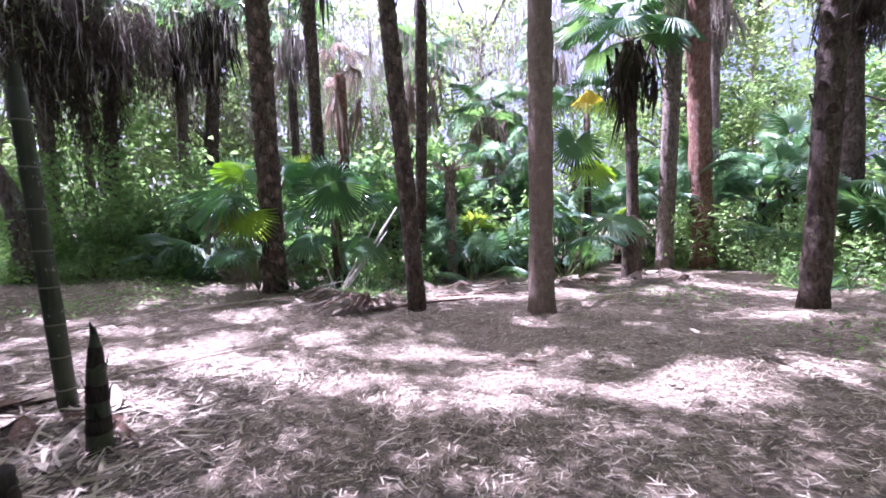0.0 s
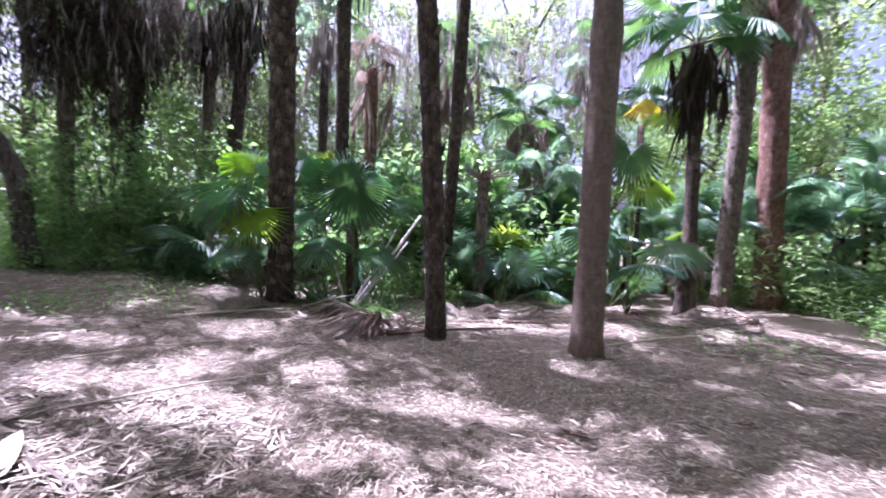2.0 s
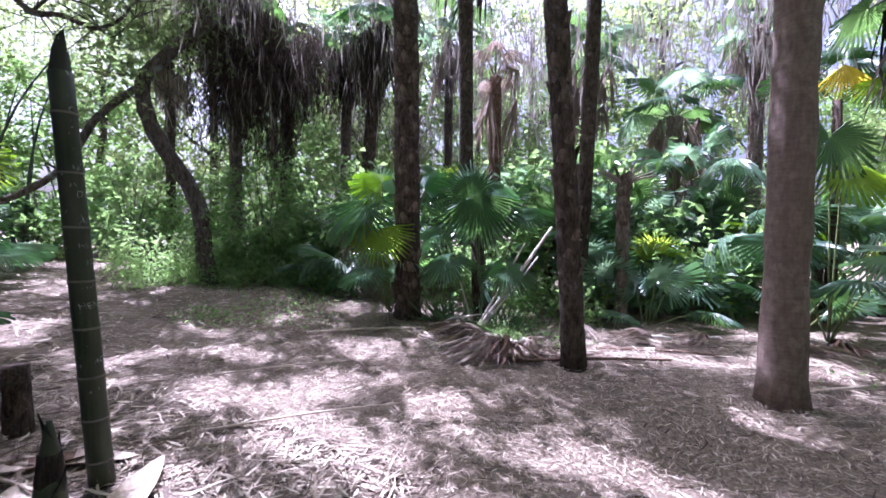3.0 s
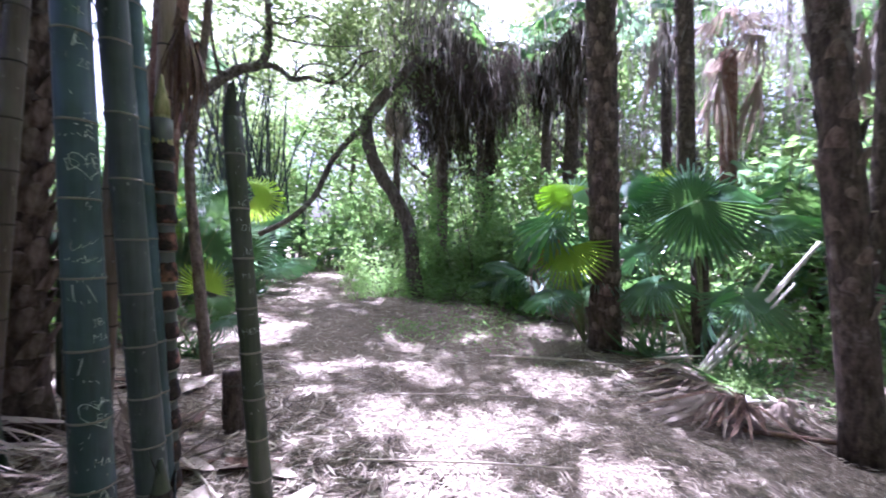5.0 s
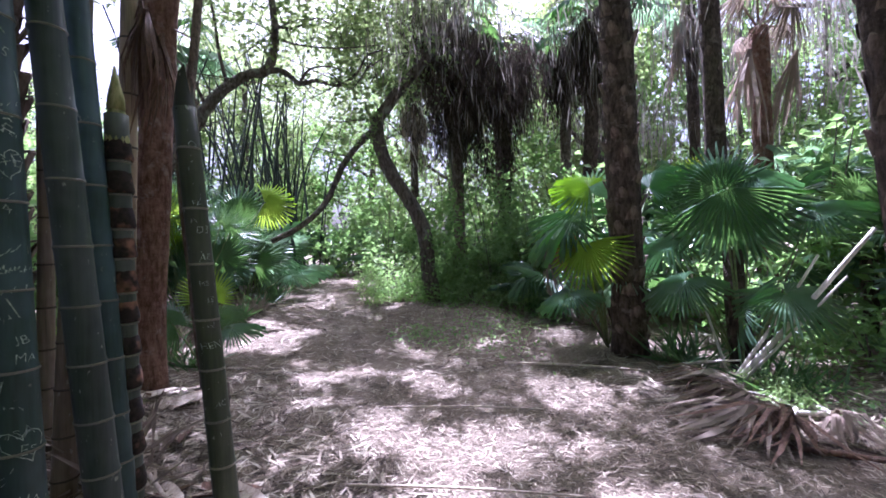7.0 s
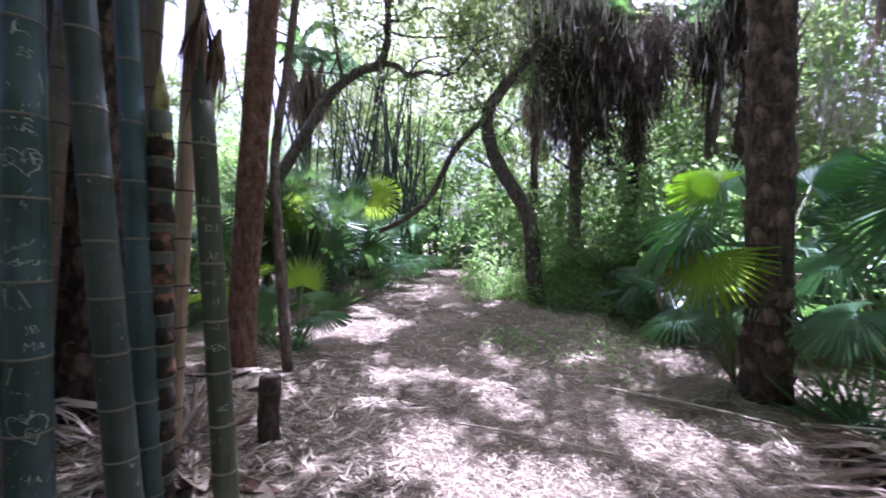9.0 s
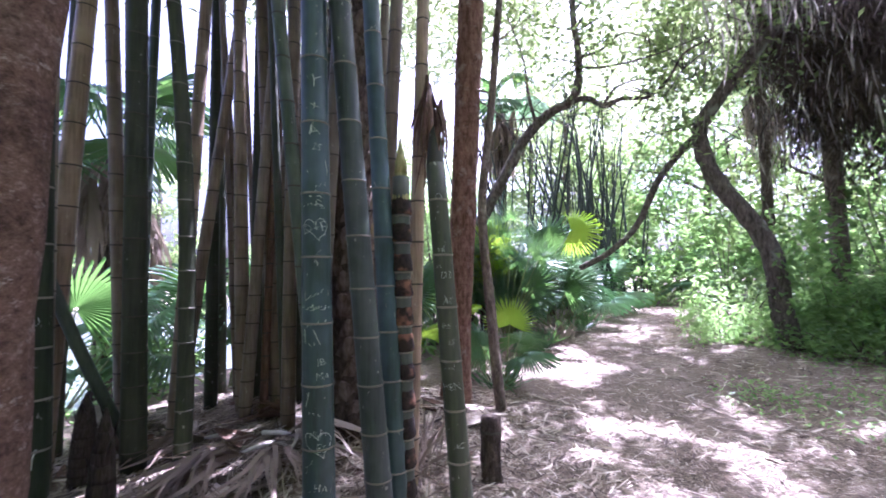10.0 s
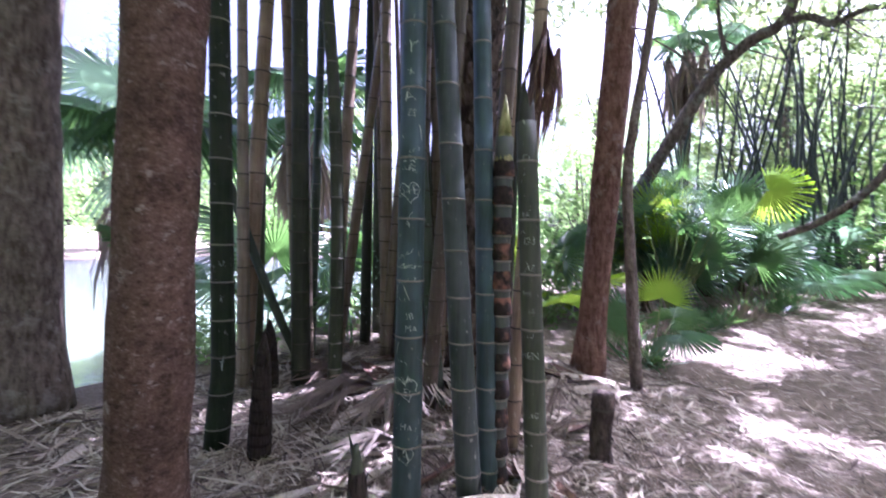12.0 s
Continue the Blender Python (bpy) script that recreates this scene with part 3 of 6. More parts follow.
for k, (qx, qy, qh) in enumerate(((9.5, 7.5, 6.0), (11.5, 11.5, 7.5), (2.6, 15.6, 7.0), (-5.8, 14.5, 7.5), (7.5, 14.5, 8.0), (-1.5, 14.0, 6.0), (-12.5, 13.5, 7.5), (-15.5, 11.5, 7.0), (0.6, 13.8, 4.4), (-13.0, 3.0, 6.0))):
    palm(qx, qy, (0.01 * (k % 3 - 1), 0.0), qh, 0.14 + 0.02 * (k % 3), (M_BARK, M_BARK_DARK)[k % 2], 60 + k, "tall palm with hanging dead fronds among trees", skirt=16, n_fronds=9)

for k, (qx, qy, qh) in enumerate(((-5.6, -2.6, 3.6), (-3.3, -3.0, 3.0), (0.4, -3.2, 4.2))):
    palm(qx, qy, (0.02 * (k % 3 - 1), 0.02), qh, 0.13, M_BARK_DARK, 90 + k, "palm on the lake bank with drooping fronds", skirt=12, n_fronds=14)
# Fronds of the understorey, each plant on its own crown.
big_fan = thing("fan_palm", on_ground(-2.1, 7.75), "large fan palm with upright dark green fronds", "fan palm", "fan palms of the understorey")
for h0, al, fc, ra, kd in (((-0.1, -0.15, 1.92), (-0.05, 0.2, 1), (0.6, -0.8, 0.15), 0.66, "upright"), ((-0.02, -0.2, 1.95), (0.3, -0.1, -0.95), (0.45, -0.85, 0.2), 0.85, "hanging"), ((0.05, 0.15, 2.1), (0.8, -0.1, -0.35), (0.1, -0.4, 0.9), 0.5, "blue"),
                           ((-0.75, 0.1, 1.45), (-0.85, -0.2, -0.2), (0.1, -0.4, 0.9), 0.6, "blue"), ((0.45, 0.6, 1.7), (0.7, 0.3, 0.2), (-0.3, -0.6, 0.8), 0.5, "green"), ((-0.35, -0.45, 1.0), (-0.4, -0.8, -0.45), (0, -0.4, 0.9), 0.5, "green"),
                           ((0.5, -0.35, 0.9), (0.7, -0.4, -0.5), (0.2, -0.4, 0.9), 0.5, "green"), ((-0.6, 0.7, 2.2), (-0.4, 0.5, 0.8), (0.3, -0.8, 0.5), 0.55, "upright"), ((0.2, -0.5, 0.75), (0.5, -0.6, 0.4), (0.2, -0.7, 0.5), 0.45, "spiky"), ((-0.55, -0.1, 0.85), (-0.9, -0.3, -0.1), (0, -0.4, 0.9), 0.45, "blue")):
    frond(big_fan, (0, 0, 0), h0, al, fc, ra, kd)
v, f = tube([(0, 0, -0.05), (-0.08, 0.06, 0.7), (-0.12, 0.1, 1.3)], [0.13, 0.11, 0.09], 9, 0.06, np.random.default_rng(2))
part("trunk", mesh_of("trunk", v, f, [M_BARK_DARK]), big_fan)
back_fan = thing("fan_palm", on_ground(-3.45, 7.35), "fan palm with sunlit green and one orange dying frond", "fan palm", "fan palms of the understorey")
for h0, al, fc, ra, kd in (((0.05, -0.35, 2.0), (-0.75, -0.3, 0.25), (-0.1, -0.6, 0.8), 0.5, "bright"), ((-0.1, -0.35, 1.75), (-0.9, -0.3, 0.0), (-0.1, -0.55, 0.85), 0.78, "spiky"), ((-0.3, -0.3, 1.6), (-0.9, -0.2, -0.3), (0, -0.45, 0.9), 0.75, "green"), ((0.1, -0.5, 1.32), (0.05, -0.25, -0.9), (0.35, -0.85, 0.3), 0.6, "bright"), ((0.0, -0.52, 1.34), (-0.75, -0.3, 0.0), (0.3, -0.8, 0.4), 0.4, "orange"),
                           ((-0.6, 0.1, 1.3), (-0.9, 0.2, -0.4), (0.1, -0.4, 0.9), 0.6, "green"), ((-0.45, -0.45, 1.25), (-0.6, -0.5, -0.6), (0.1, -0.6, 0.8), 0.5, "dead"), ((0.3, 0.5, 2.0), (0.3, 0.6, 0.6), (0.1, -0.8, 0.6), 0.65, "upright"), ((-0.4, 0.3, 2.0), (-0.6, 0.1, 0.6), (0.2, -0.7, 0.6), 0.6, "blue"), ((0.0, -0.7, 0.75), (0.0, -0.9, -0.3), (0, -0.3, 1), 0.45, "green")):
    frond(back_fan, (0, 0, 0), h0, al, fc, ra, kd)
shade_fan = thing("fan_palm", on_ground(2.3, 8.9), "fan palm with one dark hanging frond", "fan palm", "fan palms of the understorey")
for b0, h0, al, fc, ra, kd in (((0, 0, 0), (-0.1, -0.1, 2.7), (-0.2, -0.3, -0.9), (0.1, -0.9, 0.3), 0.7, "green"), ((0, 0, 0), (0.1, 0.1, 2.3), (0.5, -0.2, -0.3), (0, -0.5, 0.9), 0.7, "bright"), ((0, 0, 0), (-0.5, 0, 1.4), (-0.9, 0, 0), (0, -0.4, 0.9), 0.65, "green"), ((0, 0, 0), (0.5, -0.3, 1.2), (0.8, -0.4, -0.2), (0, -0.5, 0.9), 0.65, "blue"), ((0, 0, 0), (0.1, -0.6, 0.9), (0.1, -0.9, 0.1), (0, -0.2, 1), 0.6, "green")):
    frond(shade_fan, b0, h0, al, fc, ra, kd)
yellow_palm = thing("fan_palm", on_ground(2.9, 11.0), "slim fan palm with one yellow dying frond", "fan palm", "fan palms of the understorey")
v, f = tube([(0, 0, 0), (0.03, 0, 1.8), (0, -0.05, 3.7)], [0.1, 0.08, 0.07], 8)
part("trunk", mesh_of("trunk", v, f, [M_BARK_DARK]), yellow_palm)
for h0, al, kd in (((0.0, -0.3, 4.2), (0, -0.3, -1), "yellow"), ((0.5, 0, 4.1), (0.8, 0, -0.5), "green"), ((-0.5, 0.1, 4.2), (-0.8, 0, -0.3), "green"), ((0.2, 0.3, 4.5), (0.3, 0.4, 0.5), "green"), ((0.4, -0.4, 3.9), (0.5, -0.5, -0.7), "bright")):
    frond(yellow_palm, (0, -0.05, 3.65), h0, al, (0, -0.8, 0.5), 0.62, kd)
side_fan = thing("fan_palm", on_ground(-8.9, 3.05), "tall fan palm glowing in sunlight beside the path", "fan palm", "fan palms of the understorey")
frond(side_fan, (0, 0, 0), (0.1, 1.3, 2.25), (0.1, 0.75, -0.1), (0.85, -0.3, 0.35), 0.62, "bright")
sfr = random.Random(19)
for k in range(46):
    az, el = k * 2.399, sfr.uniform(0.85, 1.5)
    le = sfr.uniform(0.9, 2.6)
    out = Vector((math.cos(az) * math.cos(el) * 0.7, math.sin(az) * math.cos(el) * 0.75, math.sin(el)))
    frond(side_fan, (0, 0, 0), out * le, out + Vector((0.15, 0, 0.5 - 0.9 * sfr.random())), (-out.x * 0.5 + 0.8, -out.y * 0.5, 0.25), sfr.uniform(0.45, 0.72), ("spiky", "spiky", "spiky", "green", "spiky", "spiky", "spiky", "bright")[k % 8], k % 2)
low_fan = thing("fan_palm", on_ground(-6.0, 3.05), "small fan palm with one bright yellow-green frond", "fan palm", "fan palms of the understorey")
for h0, al, fc, ra, kd in (((-0.05, 0.08, 0.85), (0.05, 0.1, 1), (0.9, 0.1, 0.1), 0.42, "bright"), ((-0.3, 0.2, 0.6), (-0.4, 0.4, 0.3), (0.5, 0, 0.9), 0.4, "green"), ((0.1, -0.3, 0.6), (0.1, -0.6, 0.5), (0.7, 0, 0.6), 0.4, "green"), ((0.2, 0.3, 0.5), (0.4, 0.5, 0), (0.3, 0, 0.9), 0.4, "blue")):
    frond(low_fan, (0, 0, 0), h0, al, fc, ra, kd)
G, B, Y = "green", "blue", "bright"
for k, (fx, fy, n, reach, ra, kinds) in enumerate((
        (-0.3, 11.6, 9, 1.5, 0.7, (G, B)), (0.7, 11.2, 8, 1.3, 0.65, (G, Y, B)), (1.7, 11.9, 9, 1.6, 0.8, (G, B)), (-1.4, 10.6, 9, 1.5, 0.75, (B, G)), (-0.55, 9.4, 7, 0.95, 0.5, (G, B)), (0.15, 9.15, 6, 0.8, 0.45, (B, G)),
        (8.0, 9.2, 8, 1.3, 0.7, (G, B)), (-5.0, 8.9, 8, 1.2, 0.6, (G,)), (-4.6, 9.9, 9, 1.7, 0.75, (G, B)), (9.0, 6.6, 8, 1.3, 0.7, (B, G)),
        (-10.8, 3.0, 9, 1.5, 0.75, (G, Y)), (-10.6, 4.2, 9, 1.3, 0.7, (B, G)), (-11.9, 4.7, 8, 1.2, 0.7, (B, G)), (-13.0, 5.2, 9, 1.3, 0.75, (B,)), (-13.6, 4.2, 9, 1.9, 0.8, (G, B)), (-9.7, 2.3, 8, 1.5, 0.7, (G,)), (-15.8, 5.9, 9, 1.4, 0.8, (B,)),
        (-6.9, 1.3, 8, 1.3, 0.65, (G, Y)), (-5.8, -0.8, 8, 1.5, 0.65, (G,)), (-4.4, -1.9, 8, 1.8, 0.7, (G, B)), (-7.7, -0.6, 9, 1.7, 0.7, (G,)), (8.6, 4.4, 8, 1.1, 0.65, (G, B)), (10.4, 8.6, 9, 1.7, 0.8, (G, B)), (0.2, 11.2, 9, 1.9, 0.85, (B, G)), (-17.5, 9.0, 9, 1.7, 0.85, (B, G)), (2.7, 12.2, 9, 1.8, 0.7, (G, Y)), (0.3, 12.4, 9, 1.9, 0.7, (B, G)), (-1.2, 11.4, 8, 1.6, 0.65, (G, B)), (0.45, 10.4, 6, 0.8, 0.42, (G, Y)), (2.15, 9.7, 6, 0.85, 0.45, (G,)), (-3.9, 8.2, 7, 1.0, 0.5, (G, B)), (-5.6, 9.4, 8, 1.5, 0.55, (G,)), (6.0, 11.9, 9, 1.9, 0.7, (B, B, G)), (8.3, 11.8, 8, 1.8, 0.7, (B, G)), (-2.7, 8.7, 8, 1.7, 0.6, (G, B)), (8.2, 10.6, 8, 2.0, 0.6, (B, G)), (-18.5, 12.5, 9, 1.8, 0.9, (B,)))):
    fan_palm(fx, fy, n, reach, ra, 200 + k, kinds)

for k, (fx, fy, lift, kinds) in enumerate(((-1.7, 10.4, 1.2, (B, G)), (-0.3, 11.2, 1.6, (B, B, G)), (0.7, 11.8, 1.3, (B, G)), (1.5, 11.6, 1.3, (B, G)), (2.4, 11.2, 1.2, (G, Y)), (3.0, 12.0, 1.4, (B, G)), (3.9, 12.0, 1.2, (B, G)), (6.2, 12.2, 1.7, (B,)),
                                          (7.3, 11.0, 1.8, (B, B, G)), (8.6, 9.4, 1.4, (B, G)), (-2.6, 11.6, 1.9, (G, B)), (-4.4, 11.2, 1.8, (G, Y, B)), (9.6, 8.2, 1.2, (G, B)), (0.9, 12.2, 2.6, (B,)), (4.6, 12.6, 1.6, (B, G)), (-0.9, 12.0, 2.4, (B, G)), (-10.2, 3.2, 1.0, (G, B)), (-11.4, 3.6, 1.3, (B, G)), (-12.6, 4.3, 0.9, (B,)), (-9.4, 2.6, 1.5, (G, Y)), (-14.2, 5.0, 1.1, (B, G)), (-15.2, 4.6, 1.8, (G, B)), (-11.2, 2.2, 1.9, (G, B)), (5.6, 11.3, 2.2, (B, B, G)), (7.1, 11.4, 1.5, (B,)), (7.8, 11.4, 2.6, (B, G)), (8.4, 8.4, 1.8, (B, G)), (4.9, 11.6, 1.6, (B,)))):
    fan_palm(fx, fy, 11, 0.75, 0.52, 260 + k, kinds, 0.0, "young fan palm on a short trunk", lift)
# A stub of a palm with cut stalks, and a dead one with pale hanging fronds.
stub_palm = palm(-0.24, 9.2, (0.0, 0.0), 2.4, 0.1, M_BARK, 81, "short palm stub with cut leaf stalks", boots=((1.5, 2.4, 26),), crown=False)
for k in range(12):
    a, e = k * 2.399, 0.3 + 0.08 * (k % 6)
    d = Vector((math.cos(a) * math.cos(e), math.sin(a) * math.cos(e), math.sin(e))) * 0.5
    part("cut_stalk", mesh_of("cut_stalk", *tube([(0, 0, 2.25), tuple(Vector((0, 0, 2.28)) + d * 0.5), tuple(Vector((0, 0, 2.25)) + d)], [0.024, 0.018, 0.014], 5), [M_FROND_FALLEN]), stub_palm)
dead_palm = palm(3.25, 9.1, (0.0, 0.0), 1.25, 0.11, M_BARK_DARK, 82, "short dead palm with pale drooping fronds", crown=False)
PALE_DEAD = [dead_mesh("dead_frond", M_FROND_FALLEN, s, 16) for s in (27, 28)]
for k in range(9):
    part("dead_frond", PALE_DEAD[k % 2], dead_palm, pose(0.12 * math.cos(k * 0.7), 0.12 * math.sin(k * 0.7), 1.28, 25 * math.sin(k), 25 * math.cos(k), 40 * k) @ Matrix.Diagonal((0.9, 0.9, 0.75, 1)), "pale bleached dead frond")


# ---- bamboo ----
RING = {}


def ring_mesh(mat):
    if mat.name not in RING:
        v, f = tube([(0, 0, -0.5), (0, 0, -0.15), (0, 0, 0.15), (0, 0, 0.5)], [1.03, 1.075, 1.065, 1.03], 14, cap=False)
        RING[mat.name] = mesh_of("node_ring", v, f, [mat])
    return RING[mat.name]


def culm(x, y, lean, height, r, mat, seed, label, inter=0.29, bend=(0.0, 0.0), top_r=0.5, ring=M_NODE, rings_to=4.0, first=0.18, knee=None):
    """One bamboo culm with its internodes and node rings; knee: a height and the lean below it."""
    rng = random.Random(seed)
    ob = thing("bamboo_culm", on_ground(x, y, -0.05), label, "bamboo", "culms of the bamboo clump")
    ob["radius"] = r

    def mid(z):
        dx, dy = lean[0] * z + bend[0] * z * z, lean[1] * z + bend[1] * z * z
        if knee:
            dx, dy = dx + (knee[1][0] - lean[0]) * min(z, knee[0]), dy + (knee[1][1] - lean[1]) * min(z, knee[0])
        return (dx, dy, z)

    def thick(z):
        return r * (1.0 - (1 - top_r) * (z / height))

    nodes, z = [], first + rng.random() * 0.05
    while z < height:
        nodes.append(z)
        z += inter * (0.8 + 0.35 * min(1, z / 2.5)) * rng.uniform(0.93, 1.07)
    zs = sorted({0.0, height, *nodes, *(n - 0.02 for n in nodes), *(n + 0.02 for n in nodes), *((a + b) / 2 for a, b in zip(nodes, nodes[1:]))})
    radii = [thick(q) * (1.045 if q in nodes else 0.985) for q in zs]
    v, f = tube([mid(q) for q in zs], radii, 14)
    part("stem", mesh_of("stem", v, f, [mat]), ob)
    for n in nodes:
        if n < rings_to:
            part("node_ring", ring_mesh(ring), ob, Matrix.Translation(mid(n)) @ Matrix.Diagonal((thick(n), thick(n), 0.012, 1)))
    return ob, mid, thick


PALE = "green bamboo culm with pale node rings"
TAN = "weathered tan-brown bamboo culm with dark node rings"
b1, b1_mid, b1_r = culm(-2.26, 2.2, (-0.035, -0.036), 9.5, 0.083, M_BAMBOO_BLUE, 301, "thick blue-green bamboo culm carved with initials", inter=0.33)
culm(-2.587, 2.425, (0.05, -0.07), 9.5, 0.075, M_BAMBOO_GREY, 302, "leaning grey-green bamboo culm with pale node rings", bend=(0, 0.001))
culm(-2.74, 2.47, (-0.01, -0.055), 9.5, 0.066, M_BAMBOO_BLUE, 303, PALE)
culm(-3.22, 2.16, (-0.013, 0.047), 9.0, 0.062, M_BAMBOO_TAN, 304, TAN, ring=M_NODE_DARK)
culm(-3.19, 2.42, (-0.007, 0.035), 9.0, 0.058, M_BAMBOO_TAN, 305, TAN, ring=M_NODE_DARK)
sb, sb_mid, sb_r = culm(-2.39, 2.905, (-0.009, -0.07), 2.15, 0.059, M_BAMBOO_DARK, 306, "short broken-off dark green bamboo culm carved with letters", inter=0.27, top_r=0.86)
tipv = [(*(np.array(sb_mid(2.15)) + (math.cos(a) * 0.05, math.sin(a) * 0.05, -0.02)),) for a in np.linspace(0, 2 * np.pi, 8, endpoint=False)]
tipv += [(*(np.array(sb_mid(2.15)) + (math.cos(a) * 0.035, math.sin(a) * 0.035, q)),) for a, q in zip(np.linspace(0, 2 * np.pi, 8, endpoint=False), (0.2, 0.06, 0.12, 0.04, 0.08, 0.03, 0.1, 0.16))]
part("splintered_top", mesh_of("splintered_top", tipv, [(k, (k + 1) % 8, 8 + (k + 1) % 8, 8 + k) for k in range(8)], [M_BAMBOO_DARK]), sb)
k0, k0_mid, k0_r = culm(-2.12, 0.65, (0.02, -0.012), 9.0, 0.085, M_BAMBOO_SHADED, 307, "dark green bamboo culm with white scratched marks", knee=(0.6, (-0.12, -0.05)))
for k, (cx, cy, lx, ly, rr, mt, bx, by) in enumerate((
        (-2.9, -0.18, 0.014, -0.01, 0.065, M_BAMBOO_TAN, 0, 0), (-3.01, -0.36, -0.035, 0.026, 0.095, M_BAMBOO_TAN, 0, 0), (-3.54, -0.14, 0.039, -0.037, 0.075, M_BAMBOO_TAN, 0, 0), (-3.2, 0.27, 0.016, -0.014, 0.1, M_BAMBOO_DARK, 0, 0),
        (-3.35, 0.55, -0.02, 0.024, 0.075, M_BAMBOO_DARK, 0.012, -0.014), (-3.62, 0.25, -0.025, 0.03, 0.075, M_BAMBOO_TAN, 0, 0), (-3.95, -0.02, -0.07, 0.09, 0.07, M_BAMBOO_TAN, 0, 0), (-4.15, 0.55, 0.015, -0.022, 0.08, M_BAMBOO_TAN, 0, 0), (-4.12, 0.93, 0.026, -0.043, 0.08, M_BAMBOO_TAN, 0, 0),
        (-4.2, 0.8, -0.025, 0.044, 0.075, M_BAMBOO_TAN, 0, 0), (-4.42, 0.0, 0.004, -0.006, 0.075, M_BAMBOO_DARK, 0, 0), (-3.4, 1.7, 0.046, -0.09, 0.07, M_BAMBOO, 0, 0), (-3.31, 1.65, 0.0, 0.06, 0.072, M_BAMBOO_BROWN, 0, 0),
        (-4.5, 0.45, 0.02, 0.01, 0.07, M_BAMBOO_DARK, 0, 0), (-4.7, 0.9, 0.01, -0.03, 0.07, M_BAMBOO_TAN, 0, 0), (-4.9, 0.3, -0.03, 0.02, 0.07, M_BAMBOO_DARK, 0, 0), (-4.6, 1.4, 0.0, 0.03, 0.065, M_BAMBOO_TAN, 0, 0), (-5.1, 1.1, -0.02, -0.03, 0.07, M_BAMBOO, 0, 0), (-3.8, 1.2, 0.03, 0.02, 0.07, M_BAMBOO_TAN, 0, 0),
        (-3.75, -0.25, 0.02, -0.03, 0.07, M_BAMBOO_TAN, 0, 0), (-3.9, 0.72, -0.03, 0.05, 0.065, M_BAMBOO_TAN, 0, 0), (-4.35, 1.15, 0.02, -0.05, 0.07, M_BAMBOO_TAN, 0, 0), (-3.7, 1.45, -0.01, 0.05, 0.06, M_BAMBOO_DARK, 0, 0), (-4.75, 0.2, 0.05, -0.06, 0.065, M_BAMBOO_TAN, 0, 0), (-4.1, 1.5, -0.02, -0.04, 0.06, M_BAMBOO_DARK, 0, 0), (-5.4, 1.4, 0.01, 0.02, 0.065, M_BAMBOO_TAN, 0, 0), (-5.6, 0.1, 0.03, 0.05, 0.07, M_BAMBOO_DARK, 0, 0), (-3.45, -0.75, 0.01, 0.02, 0.07, M_BAMBOO_DARK, 0, 0),
        (-5.3, 0.5, 0.02, 0.04, 0.07, M_BAMBOO_TAN, 0, 0), (-4.3, 1.75, 0.0, -0.01, 0.06, M_BAMBOO_DARK, 0, 0), (-3.75, 2.0, -0.02, 0.02, 0.055, M_BAMBOO_TAN, 0, 0), (-5.0, -0.3, 0.03, 0.0, 0.07, M_BAMBOO_DARK, 0, 0), (-4.0, -0.5, -0.01, 0.01, 0.065, M_BAMBOO, 0, 0))):
    tan = mt in (M_BAMBOO_TAN, M_BAMBOO_BROWN)
    culm(cx, cy, (lx, ly), 8.6 + (k % 5) * 0.35, rr * 0.92, mt, 320 + k, TAN if tan else PALE, ring=M_NODE_DARK if (tan or k % 4) else M_NODE, bend=(bx, by), rings_to=4.2)
core = random.Random(55)
for k in range(24):
    cx, cy = -4.7 + core.gauss(0, 0.55), 0.85 + core.gauss(0, 0.55)
    culm(cx, cy, (core.uniform(-0.05, 0.05), core.uniform(-0.06, 0.06)), core.uniform(2.6, 7.5), core.uniform(0.028, 0.05), (M_BAMBOO_TAN, M_SHEATH, M_BAMBOO_DARK)[k % 3], 900 + k, "thin dead bamboo culm in the heart of the clump", ring=M_NODE_DARK, rings_to=2.4, inter=0.24)
slant = thing("bamboo_pole", on_ground(-3.4, 0.15), "thin green bamboo pole leaning into the clump", "bamboo")
v, f = tube(smooth_line([(0, 0, -0.05), (0.3, -0.28, 0.9), (0.7, -0.62, 2.4)], 5), np.full(11, 0.045), 10)
part("stem", mesh_of("stem", v, f, [M_BAMBOO]), slant)
thin = thing("sapling_stem", on_ground(-5.03, 3.02, -0.05), "thin pale crooked sapling stem beside the path", "sapling")
tl = smooth_line([(0.0, 0.0, 0), (0.01, -0.1, 1.2), (0.0, -0.17, 2.3), (0.0, -0.05, 3.4), (0.0, 0.1, 5.0), (0.1, 0.3, 7.0)], 5)
v, f = tube(tl, np.linspace(0.062, 0.03, len(tl)), 10, 0.03, np.random.default_rng(5))
part("stem", mesh_of("stem", v, f, [M_BARK]), thin)
for k, (tz, ta) in enumerate(((2.4, 0.4), (2.9, 2.6), (3.6, 4.4), (4.2, 1.2))):
    c = np.array([np.interp(tz, tl[:, 2], tl[:, q]) for q in range(3)])
    e = np.array((math.cos(ta), math.sin(ta), 0.5)) * 0.35
    part("twig", mesh_of("twig", *tube(smooth_line([c, c + e * 0.6, c + e + (0, 0, 0.1)], 3), np.linspace(0.012, 0.004, 7), 5), [M_BARK]), thin)


